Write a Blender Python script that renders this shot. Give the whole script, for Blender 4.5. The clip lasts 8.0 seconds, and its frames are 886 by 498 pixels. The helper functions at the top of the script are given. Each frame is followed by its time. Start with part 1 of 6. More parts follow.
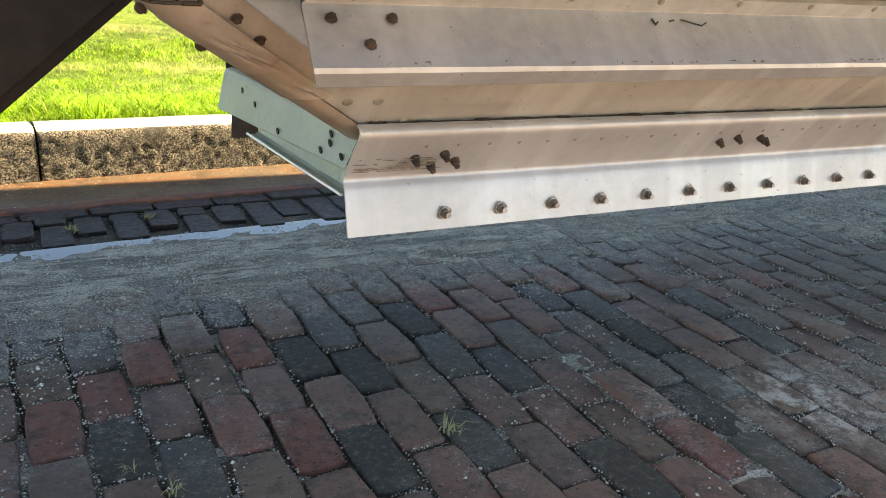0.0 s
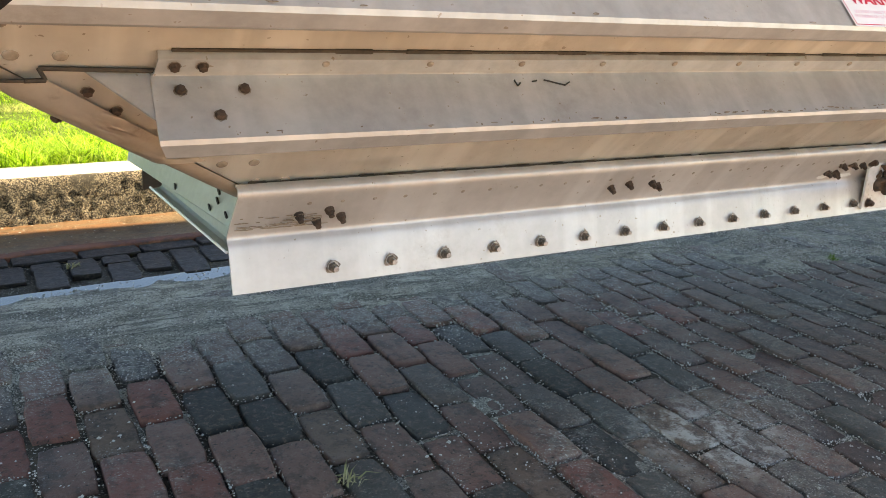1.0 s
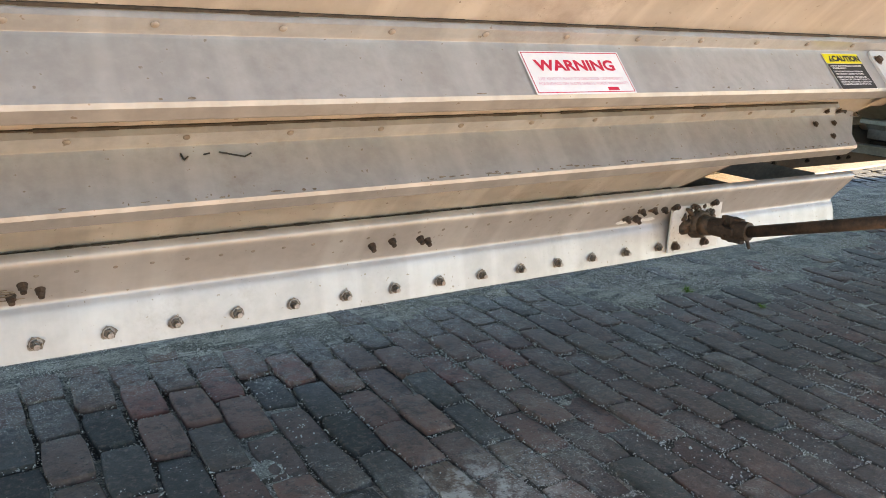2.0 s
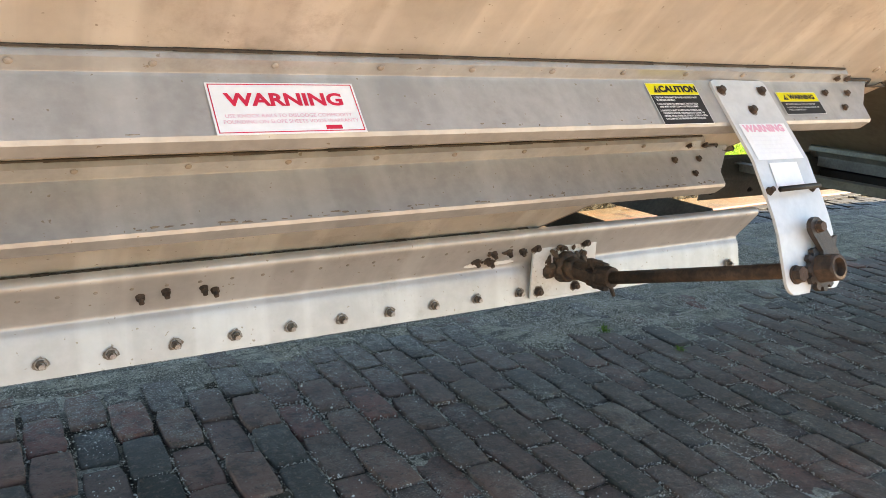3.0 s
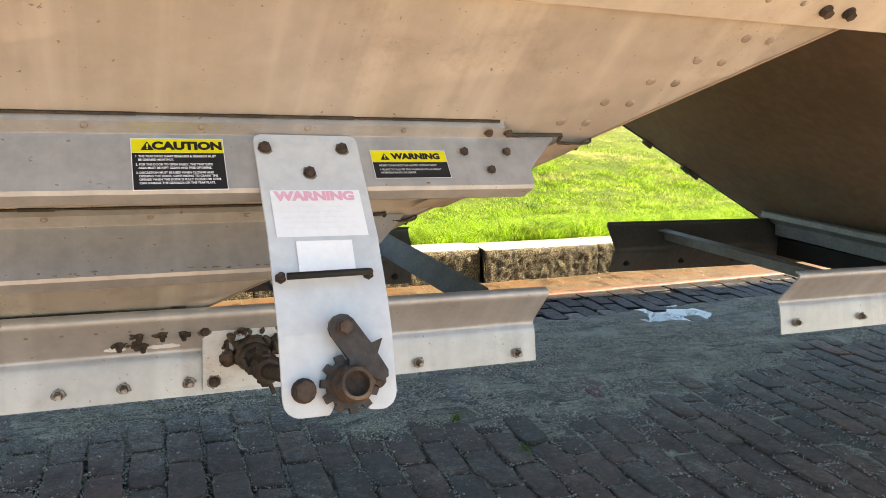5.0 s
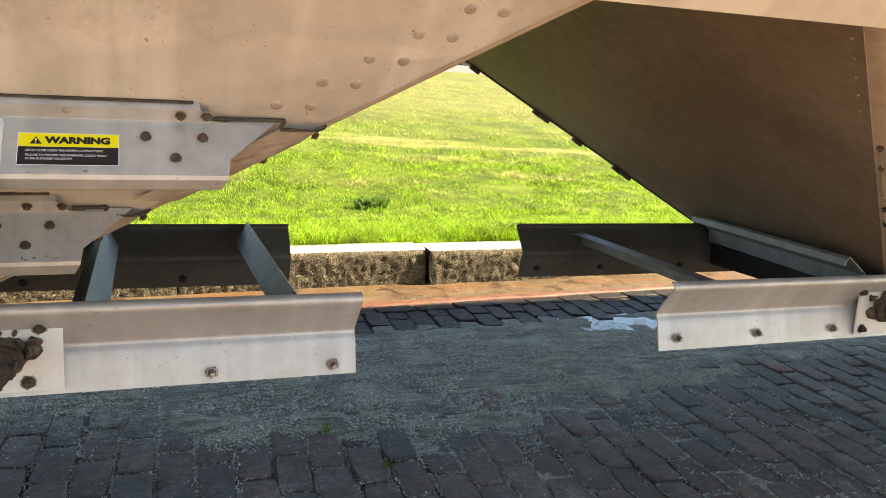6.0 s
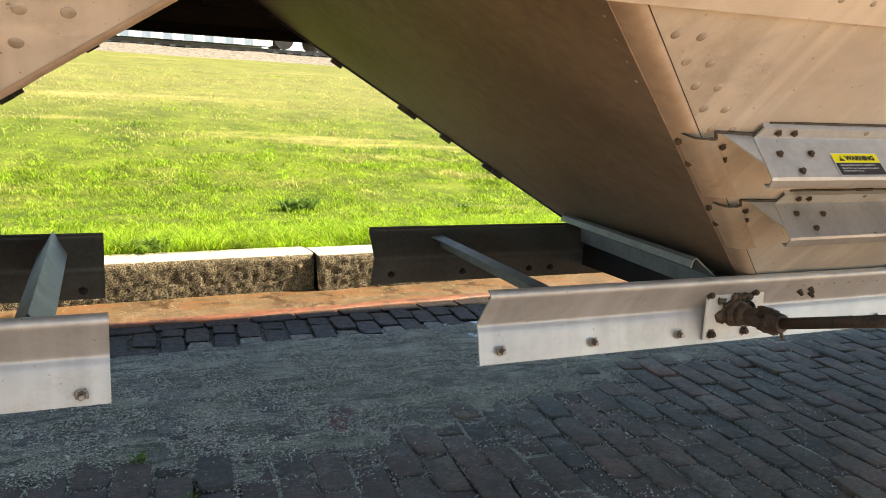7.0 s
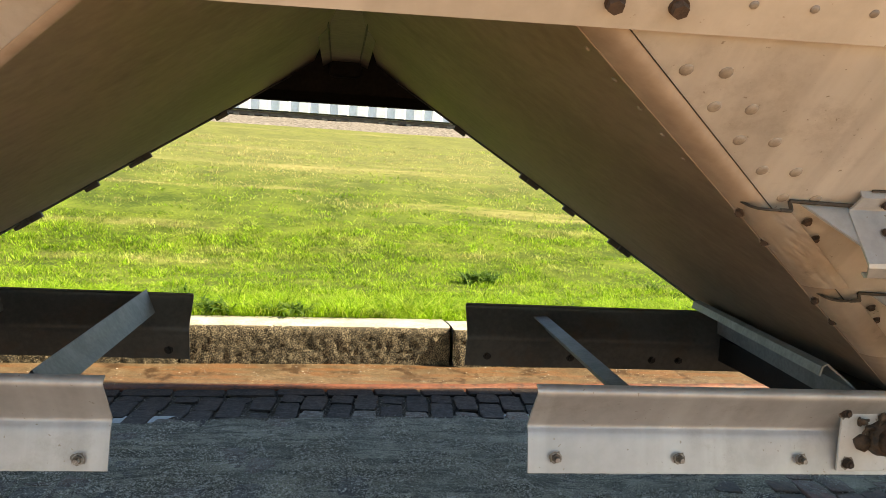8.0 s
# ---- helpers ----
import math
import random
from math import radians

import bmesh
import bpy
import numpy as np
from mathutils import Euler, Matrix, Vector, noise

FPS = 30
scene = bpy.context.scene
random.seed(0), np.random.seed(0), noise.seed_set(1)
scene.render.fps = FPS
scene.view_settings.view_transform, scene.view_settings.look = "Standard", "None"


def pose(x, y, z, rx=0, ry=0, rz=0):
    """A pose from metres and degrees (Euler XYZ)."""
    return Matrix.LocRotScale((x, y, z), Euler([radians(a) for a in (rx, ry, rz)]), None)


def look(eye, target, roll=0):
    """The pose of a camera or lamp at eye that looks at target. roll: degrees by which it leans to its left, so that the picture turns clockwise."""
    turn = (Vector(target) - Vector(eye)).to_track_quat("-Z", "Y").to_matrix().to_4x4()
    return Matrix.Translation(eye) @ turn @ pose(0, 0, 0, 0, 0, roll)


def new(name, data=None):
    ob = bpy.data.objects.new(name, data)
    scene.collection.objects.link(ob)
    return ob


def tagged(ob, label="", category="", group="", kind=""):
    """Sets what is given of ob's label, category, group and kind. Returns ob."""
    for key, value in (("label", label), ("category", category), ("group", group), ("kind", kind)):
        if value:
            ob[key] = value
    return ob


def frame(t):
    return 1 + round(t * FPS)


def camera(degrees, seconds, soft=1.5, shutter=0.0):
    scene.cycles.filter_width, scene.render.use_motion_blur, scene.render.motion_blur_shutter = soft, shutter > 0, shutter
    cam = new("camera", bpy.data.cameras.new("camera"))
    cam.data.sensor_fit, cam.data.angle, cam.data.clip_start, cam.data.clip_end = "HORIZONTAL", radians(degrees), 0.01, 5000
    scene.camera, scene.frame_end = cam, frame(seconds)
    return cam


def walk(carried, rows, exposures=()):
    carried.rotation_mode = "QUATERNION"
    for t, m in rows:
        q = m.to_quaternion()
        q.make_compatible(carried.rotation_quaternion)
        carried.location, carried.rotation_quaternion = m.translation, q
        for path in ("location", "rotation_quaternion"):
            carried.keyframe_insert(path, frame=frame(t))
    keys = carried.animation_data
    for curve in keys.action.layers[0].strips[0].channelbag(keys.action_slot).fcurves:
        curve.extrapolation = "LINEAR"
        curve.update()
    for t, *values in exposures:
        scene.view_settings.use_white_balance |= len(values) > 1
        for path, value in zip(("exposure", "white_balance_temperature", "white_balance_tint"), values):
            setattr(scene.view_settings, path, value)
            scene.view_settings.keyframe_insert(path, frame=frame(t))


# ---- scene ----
cam = camera(59.0, 8.0, 0.7)
PATH = [
    (0, (-0.685, -1.301, 0.915), (0.2, 0.371, 0.267), 3.3),
    (0.5, (-0.657, -1.311, 0.932), (0.272, 0.356, 0.334), 3.1),
    (1, (-0.556, -1.381, 0.972), (0.412, 0.274, 0.401), 2.7),
    (1.5, (-0.37, -1.46, 1.026), (0.65, 0.167, 0.466), 2.2),
    (2, (-0.122, -1.534, 1.075), (0.945, 0.072, 0.544), 2.6),
    (2.2, (-0.014, -1.567, 1.091), (1.054, 0.041, 0.569), 2.7),
    (3.3, (0.562, -1.621, 1.111), (1.575, 0.038, 0.642), 3.0),
    (3.5, (0.68, -1.667, 1.106), (1.657, 0.018, 0.654), 3.1),
    (4, (0.966, -1.772, 1.135), (1.843, -0.027, 0.706), 3.0),
    (4.5, (1.24, -1.777, 1.132), (2.066, 0.001, 0.736), 2.3),
    (5, (1.499, -1.794, 1.142), (2.292, 0.005, 0.776), 2.5),
    (5.2, (1.616, -1.807, 1.154), (2.389, 0.002, 0.798), 3.1),
    (6.3, (2.249, -1.827, 1.137), (2.951, 0.007, 0.754), 3.2),
    (6.5, (2.342, -1.804, 1.138), (3.079, 0.013, 0.745), 3.0),
    (7, (2.579, -1.796, 1.148), (3.371, 0.003, 0.777), 2.7),
    (7.5, (2.856, -1.796, 1.168), (3.461, 0.088, 0.873), 2.9),
    (8, (3.038, -1.675, 1.134), (3.309, 0.296, 0.926), 3.3),
]
walk(cam, [(t, look(eye, target, roll)) for t, eye, target, roll in PATH], exposures=((0.0, 2.46, 9200, 8), (2.0, 2.48, 9200, 7), (3.5, 2.38, 9200, 5), (4.5, 2.32, 9200, 5), (5.0, 2.18, 9200, 5), (6.5, 2.12, 9200, 6), (7.5, 1.84, 9200, 5), (8.0, 1.72, 9200, 5)))

# ---- world, sun ----
SUN_EL, SUN_AZ = 40.0, -5.8          # degrees; azimuth from +x towards +y
sun_way = Vector((math.cos(radians(SUN_EL)) * math.cos(radians(SUN_AZ)), math.cos(radians(SUN_EL)) * math.sin(radians(SUN_AZ)), math.sin(radians(SUN_EL))))
world = bpy.data.worlds.new("world")
scene.world = world
world.use_nodes = True
sky = world.node_tree.nodes.new("ShaderNodeTexSky")
sky.sky_type, sky.sun_disc = "NISHITA", False
sky.air_density, sky.dust_density, sky.ozone_density, sky.altitude = 0.9, 0.1, 3.5, 1200.0
sky.sun_elevation, sky.sun_rotation = radians(SUN_EL), radians(90 - SUN_AZ)
world.node_tree.links.new(sky.outputs[0], world.node_tree.nodes["Background"].inputs[0])
world.node_tree.nodes["Background"].inputs[1].default_value = 0.125
lamp = bpy.data.lights.new("sun", "SUN")
lamp.energy, lamp.angle, lamp.color = 5.0, radians(0.53), (1.0, 0.95, 0.86)
sun = new("sun", lamp)
sun.matrix_world = look(sun_way * 50, (0, 0, 0))

# ---- materials ----


def material(name, dark, light, rough=0.6, metal=0.0, big=3.0, fine=60.0, bump=0.0, bump_scale=200.0, contrast=(0.35, 0.65), extra=None, spec=0.5, rough_var=0.1):
    """A surface whose colour wanders between two tones at two scales, with fine relief."""
    m = bpy.data.materials.new(name)
    m.use_nodes = True
    n, l = m.node_tree.nodes, m.node_tree.links
    shader = n["Principled BSDF"]
    place = n.new("ShaderNodeNewGeometry").outputs["Position"]

    def noise_at(scale, detail=5.0, rough_=0.6):
        k = n.new("ShaderNodeTexNoise")
        k.inputs["Scale"].default_value, k.inputs["Detail"].default_value, k.inputs["Roughness"].default_value = scale, detail, rough_
        l.new(place, k.inputs["Vector"])
        return k.outputs["Fac"]

    def blend(fac, a, b, mode="MIX"):
        k = n.new("ShaderNodeMix")
        k.data_type, k.blend_type = "RGBA", mode
        for socket, value in ((k.inputs[0], fac), (k.inputs[6], a), (k.inputs[7], b)):
            if isinstance(value, (tuple, list)):
                socket.default_value = (*value, 1)
            elif isinstance(value, float):
                socket.default_value = value
            else:
                l.new(value, socket)
        return k.outputs[2]

    def ramp(value, lo, hi):
        k = n.new("ShaderNodeMapRange")
        k.interpolation_type = "SMOOTHSTEP"
        k.inputs[1].default_value, k.inputs[2].default_value = lo, hi
        l.new(value, k.inputs[0])
        return k.outputs[0]

    add = n.new("ShaderNodeMath")
    add.operation = "MULTIPLY_ADD"
    l.new(noise_at(fine), add.inputs[0])
    add.inputs[1].default_value = 0.45
    half = n.new("ShaderNodeMath")
    half.operation = "MULTIPLY"
    half.inputs[1].default_value = 0.55
    l.new(noise_at(big), half.inputs[0])
    l.new(half.outputs[0], add.inputs[2])
    colour = blend(ramp(add.outputs[0], *contrast), dark, light)
    if extra:
        colour = extra(n, l, colour, noise_at, blend, ramp)
    l.new(colour, shader.inputs["Base Color"])
    shader.inputs["Metallic"].default_value = metal
    shader.inputs["Specular IOR Level"].default_value = spec
    k = n.new("ShaderNodeMapRange")
    k.inputs[3].default_value, k.inputs[4].default_value = max(rough - rough_var, 0.02), min(rough + rough_var, 1)
    l.new(noise_at(big * 4), k.inputs[0])
    l.new(k.outputs[0], shader.inputs["Roughness"])
    if bump:
        k = n.new("ShaderNodeBump")
        k.inputs["Strength"].default_value, k.inputs["Distance"].default_value = bump, 0.004
        l.new(noise_at(bump_scale, 6.0, 0.7), k.inputs["Height"])
        l.new(k.outputs[0], shader.inputs["Normal"])
    return m


def grime(colour_dirt, lo=0.55, hi=0.75, scale=6.0, amount=0.6):
    def extra(n, l, colour, noise_at, blend, ramp):
        k = n.new("ShaderNodeMath")
        k.operation, k.inputs[1].default_value = "MULTIPLY", amount
        l.new(ramp(noise_at(scale, 8.0, 0.7), lo, hi), k.inputs[0])
        return blend(k.outputs[0], colour, colour_dirt)
    return extra


PATCH_X, PATCH_Y = 0.92, -0.22      # where pale dust was spilt


def brick_tone(per_island, tone=None):
    """Each brick its own fired tone, pitted, scorched and worn, with sand drifted over it."""
    def extra(n, l, colour, noise_at, blend, ramp):
        def times(a, b):
            k = n.new("ShaderNodeMath")
            k.operation = "MULTIPLY"
            for socket, value in zip(k.inputs, (a, b)):
                if isinstance(value, float):
                    socket.default_value = value
                else:
                    l.new(value, socket)
            return k.outputs[0]

        if tone is None:
            source = n.new("ShaderNodeNewGeometry").outputs["Random Per Island"] if per_island else n.new("ShaderNodeObjectInfo").outputs["Random"]
            tones = n.new("ShaderNodeValToRGB")
            tones.color_ramp.interpolation = "CONSTANT"
            table = [(0.0, (0.158, 0.080, 0.058)), (0.15, (0.068, 0.050, 0.041)), (0.26, (0.174, 0.082, 0.058)), (0.42, (0.126, 0.071, 0.053)), (0.54, (0.040, 0.040, 0.034)),
                     (0.63, (0.146, 0.071, 0.051)), (0.76, (0.160, 0.100, 0.067)), (0.87, (0.098, 0.060, 0.047)), (0.95, (0.198, 0.066, 0.046))]
            ramp_ = tones.color_ramp
            ramp_.elements[0].position, ramp_.elements[0].color = table[0][0], (*table[0][1], 1)
            ramp_.elements[1].position, ramp_.elements[1].color = table[1][0], (*table[1][1], 1)
            for at, c in table[2:]:
                ramp_.elements.new(at).color = (*c, 1)
            l.new(source, tones.inputs[0])
            fired = tones.outputs[0]
        else:
            fired = tone
        apart = n.new("ShaderNodeSeparateXYZ")
        l.new(n.new("ShaderNodeNewGeometry").outputs["Position"], apart.inputs[0])
        # dark patches, coming in between x 0.9 and 1.9
        dark_patches = times(times(ramp(apart.outputs[0], 0.9, 1.9), ramp(noise_at(3.2, 8.0, 0.7), 0.34, 0.52)), 0.62)
        mottled = blend(dark_patches, blend(0.84, colour, fired), (0.034, 0.031, 0.027))
        scorched = blend(times(ramp(noise_at(16.0, 8.0, 0.75), 0.46, 0.62), 0.68), mottled, (0.030, 0.027, 0.024))
        worn = blend(times(ramp(noise_at(48.0, 9.0, 0.8), 0.50, 0.64), 0.55), scorched, (0.195, 0.126, 0.094))
        # sand: thick towards the gutter, thin and patchy elsewhere
        tilt = n.new("ShaderNodeMath")
        tilt.operation = "MULTIPLY_ADD"
        tilt.inputs[1].default_value = -0.0715
        l.new(apart.outputs[0], tilt.inputs[0])
        l.new(apart.outputs[1], tilt.inputs[2])
        side_sum = n.new("ShaderNodeMath")
        side_sum.operation = "MULTIPLY_ADD"
        side_sum.inputs[1].default_value = 0.42
        l.new(noise_at(2.6, 10.0, 0.75), side_sum.inputs[2])
        l.new(ramp(tilt.outputs[0], 0.45, 1.10), side_sum.inputs[0])
        along = n.new("ShaderNodeMath")
        along.operation = "MULTIPLY_ADD"
        along.inputs[1].default_value = 0.03
        l.new(times(ramp(apart.outputs[0], 0.35, 1.2), ramp(apart.outputs[0], 3.9, 3.0)), along.inputs[0])
        l.new(side_sum.outputs[0], along.inputs[2])
        spread = n.new("ShaderNodeVectorMath")
        spread.operation = "DISTANCE"
        l.new(n.new("ShaderNodeNewGeometry").outputs["Position"], spread.inputs[0])
        spread.inputs[1].default_value = (PATCH_X, PATCH_Y, 0.0)
        spill = n.new("ShaderNodeMath")
        spill.operation = "MULTIPLY_ADD"
        spill.inputs[1].default_value = 0.08
        l.new(ramp(spread.outputs["Value"], 0.48, 0.08), spill.inputs[0])
        l.new(along.outputs[0], spill.inputs[2])
        sandy = ramp(spill.outputs[0], 0.50, 0.74)
        broken = ramp(noise_at(30.0, 9.0, 0.78), 0.40, 0.62)
        dusty = blend(times(times(sandy, broken), 0.66), worn, (0.225, 0.214, 0.188))
        grains = blend(times(sandy, ramp(noise_at(190.0, 3.0, 0.6), 0.58, 0.62)), dusty, (0.42, 0.405, 0.365))
        smear = blend(times(times(ramp(spread.outputs["Value"], 0.27, 0.05), ramp(noise_at(13.0, 9.0, 0.78), 0.46, 0.60)), 0.85), grains, (0.47, 0.44, 0.39))
        stray = blend(ramp(noise_at(130.0, 2.0, 0.5), 0.735, 0.75), smear, (0.36, 0.34, 0.30))
        return blend(ramp(noise_at(80.0, 4.0, 0.65), 0.62, 0.68), stray, (0.022, 0.020, 0.018))
    return extra


def streaks(amount, dirt, light):
    """Rain and wash streaks down a panel, over a film of dirt."""
    def extra(n, l, colour, noise_at, blend, ramp):
        place = n.new("ShaderNodeNewGeometry").outputs["Position"]
        k = n.new("ShaderNodeMapping")
        k.inputs["Scale"].default_value = (14.0, 0.7, 0.7)
        l.new(place, k.inputs["Vector"])
        t = n.new("ShaderNodeTexNoise")
        t.inputs["Scale"].default_value, t.inputs["Detail"].default_value = 1.0, 4.0
        l.new(k.outputs[0], t.inputs["Vector"])
        a = n.new("ShaderNodeMath")
        a.operation, a.inputs[1].default_value = "MULTIPLY", amount
        l.new(ramp(t.outputs["Fac"], 0.44, 0.66), a.inputs[0])
        b = n.new("ShaderNodeMath")
        b.operation, b.inputs[1].default_value = "MULTIPLY", 0.55
        l.new(ramp(noise_at(2.6, 10.0, 0.78), 0.52, 0.70), b.inputs[0])
        spots = blend(ramp(noise_at(90.0, 2.0, 0.5), 0.70, 0.76), blend(b.outputs[0], blend(a.outputs[0], colour, light), dirt), dirt)
        return spots
    return extra


PAINT = material("trailer_paint", (0.55, 0.53, 0.50), (0.64, 0.62, 0.595), 0.36, 0.0, 2.2, 30.0, 0.06, 120.0, extra=streaks(0.25, (0.30, 0.25, 0.20), (0.68, 0.665, 0.645)))
SHEET = material("aluminium_sheet", (0.68, 0.63, 0.575), (0.79, 0.735, 0.675), 0.38, 0.10, 1.4, 22.0, 0.06, 60.0, extra=streaks(0.75, (0.46, 0.39, 0.32), (0.92, 0.87, 0.81)))
TRAP = material("trap_rail_metal", (0.42, 0.390, 0.370), (0.50, 0.466, 0.444), 0.46, 0.40, 2.2, 30.0, 0.06, 120.0, extra=streaks(0.25, (0.30, 0.25, 0.20), (0.74, 0.725, 0.70)))
# Beige sheet like the sides, turned brown: dirt film and shade in colour.
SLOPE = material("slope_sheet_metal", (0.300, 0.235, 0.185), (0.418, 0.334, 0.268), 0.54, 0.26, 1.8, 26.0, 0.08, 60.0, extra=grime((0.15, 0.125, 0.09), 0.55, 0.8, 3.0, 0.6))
# Ridge cap's beige darkened to brown, in place of the shade under the body.
RIDGE_SHADE = material("ridge_shade_brown", (0.085, 0.062, 0.045), (0.15, 0.112, 0.084), 0.7, 0.0, 4.0, 40.0, 0.1, 80.0)
WRAP = material("corner_plate_paint", (0.50, 0.43, 0.36), (0.60, 0.52, 0.445), 0.5, 0.05, 3.0, 40.0, 0.04, 120.0, extra=grime((0.24, 0.17, 0.115), 0.55, 0.75, 14.0, 0.6))
SKIRT = material("skirt_paint", (0.44, 0.40, 0.355), (0.53, 0.485, 0.435), 0.40, 0.1, 1.8, 26.0, 0.06, 80.0, extra=streaks(0.5, (0.33, 0.27, 0.21), (0.60, 0.555, 0.505)))
RAIL = material("rail_metal", (0.335, 0.330, 0.325), (0.425, 0.420, 0.414), 0.34, 0.35, 2.5, 45.0, 0.08, 150.0, extra=streaks(0.3, (0.26, 0.22, 0.18), (0.59, 0.585, 0.575)))
PLATE = material("plate_paint", (0.48, 0.485, 0.49), (0.58, 0.585, 0.59), 0.35, 0.0, 4.0, 40.0, 0.05, 100.0, extra=grime((0.40, 0.36, 0.32), 0.62, 0.85, 9.0, 0.6))
RUST = material("rusty_steel", (0.030, 0.021, 0.016), (0.098, 0.062, 0.044), 0.75, 0.25, 14.0, 90.0, 0.5, 160.0)
GREASE = material("greasy_rust", (0.020, 0.017, 0.013), (0.12, 0.07, 0.042), 0.6, 0.1, 22.0, 90.0, 0.8, 120.0)
DARK_RUST = material("dark_rusty_steel", (0.026, 0.020, 0.017), (0.062, 0.045, 0.037), 0.6, 0.2, 16.0, 90.0, 0.35, 160.0, extra=grime((0.13, 0.075, 0.045), 0.60, 0.74, 40.0, 0.6))
BLACK = material("black_steel", (0.006, 0.0055, 0.005), (0.016, 0.014, 0.012), 0.6, 0.0, 10.0, 80.0, 0.2, 150.0, extra=grime((0.11, 0.055, 0.03), 0.62, 0.74, 16.0, 0.7), spec=0.3)
BOLT = material("bolt_steel", (0.045, 0.034, 0.027), (0.20, 0.165, 0.135), 0.5, 0.3, 60.0, 260.0, 0.3, 300.0)
THREAD = material("worn_stud_steel", (0.22, 0.20, 0.185), (0.46, 0.44, 0.42), 0.4, 0.5, 60.0, 260.0, 0.2, 300.0)
GALV = material("galvanised_steel", (0.12, 0.122, 0.117), (0.20, 0.202, 0.194), 0.55, 0.2, 12.0, 80.0, 0.1, 200.0)
# Dark for clips and sleepers; on the far rails it paints their shade.
DARK = material("dark_paint_shade_in_colour", (0.040, 0.040, 0.036), (0.075, 0.073, 0.066), 0.6, 0.0, 5.0, 60.0, 0.2, 120.0, extra=grime((0.07, 0.05, 0.035), 0.5, 0.7, 9.0, 0.7))
# Near-black for the backlit far wall and the belly: shade as colour.
UNDER = material("shade_black_underside", (0.008, 0.007, 0.006), (0.020, 0.017, 0.014), 0.85, 0.0, 5.0, 60.0, 0.2, 120.0, spec=0.2)
BRACE = material("rusty_black_paint", (0.004, 0.0035, 0.003), (0.012, 0.009, 0.007), 0.8, 0.0, 9.0, 70.0, 0.3, 150.0, extra=grime((0.17, 0.085, 0.045), 0.52, 0.66, 7.0, 0.8), spec=0.15)
BRICK = material("brick", (0.05, 0.042, 0.038), (0.12, 0.085, 0.072), 0.74, 0.0, 9.0, 120.0, 0.9, 90.0, extra=brick_tone(False), spec=0.45)
BRICKS = material("brick_field", (0.05, 0.042, 0.038), (0.12, 0.085, 0.072), 0.74, 0.0, 9.0, 120.0, 0.9, 90.0, extra=brick_tone(True), spec=0.45)
BRICK_RED = material("brick_red", (0.06, 0.036, 0.032), (0.13, 0.070, 0.056), 0.82, 0.0, 9.0, 120.0, 0.9, 90.0, extra=brick_tone(False, (0.186, 0.068, 0.050)), spec=0.3)
BRICK_DARK = material("brick_dark", (0.030, 0.030, 0.028), (0.060, 0.054, 0.048), 0.82, 0.0, 9.0, 120.0, 0.9, 90.0, extra=brick_tone(False, (0.037, 0.037, 0.032)), spec=0.3)
BRICK_TAN = material("brick_tan", (0.06, 0.046, 0.038), (0.14, 0.100, 0.076), 0.82, 0.0, 9.0, 120.0, 0.9, 90.0, extra=brick_tone(False, (0.150, 0.096, 0.066)), spec=0.3)
def speckle(n, l, colour, noise_at, blend, ramp):
    place = n.new("ShaderNodeNewGeometry").outputs["Position"]
    k = n.new("ShaderNodeMapping")
    k.inputs["Scale"].default_value, k.inputs["Rotation"].default_value = (2.5, 16.0, 1.0), (0, 0, 0.12)
    l.new(place, k.inputs["Vector"])
    t = n.new("ShaderNodeTexNoise")
    t.inputs["Scale"].default_value, t.inputs["Detail"].default_value, t.inputs["Roughness"].default_value, t.inputs["Distortion"].default_value = 1.0, 9.0, 0.72, 0.6
    l.new(k.outputs[0], t.inputs["Vector"])
    flow = blend(ramp(t.outputs["Fac"], 0.47, 0.57), colour, (0.115, 0.108, 0.090))
    mud = blend(ramp(noise_at(7.0, 8.0, 0.75), 0.48, 0.62), flow, (0.165, 0.155, 0.130))
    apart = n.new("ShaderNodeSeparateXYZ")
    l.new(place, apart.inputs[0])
    # grit turns darker between x 0.9 and 2.2 and stays so
    darker = blend(ramp(apart.outputs[0], 0.9, 2.2), mud, blend(1.0, mud, (0.72, 0.73, 0.69), "MULTIPLY"))
    pale = blend(ramp(noise_at(210.0, 4.0, 0.7), 0.55, 0.62), darker, (0.56, 0.53, 0.46))
    return blend(ramp(noise_at(150.0, 5.0, 0.75), 0.53, 0.60), pale, (0.030, 0.028, 0.025))


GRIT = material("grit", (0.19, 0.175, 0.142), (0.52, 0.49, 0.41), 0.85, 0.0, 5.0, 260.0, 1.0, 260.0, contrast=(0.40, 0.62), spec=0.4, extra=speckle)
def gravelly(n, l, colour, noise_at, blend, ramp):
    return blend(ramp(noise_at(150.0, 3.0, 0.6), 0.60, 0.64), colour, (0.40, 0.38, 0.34))


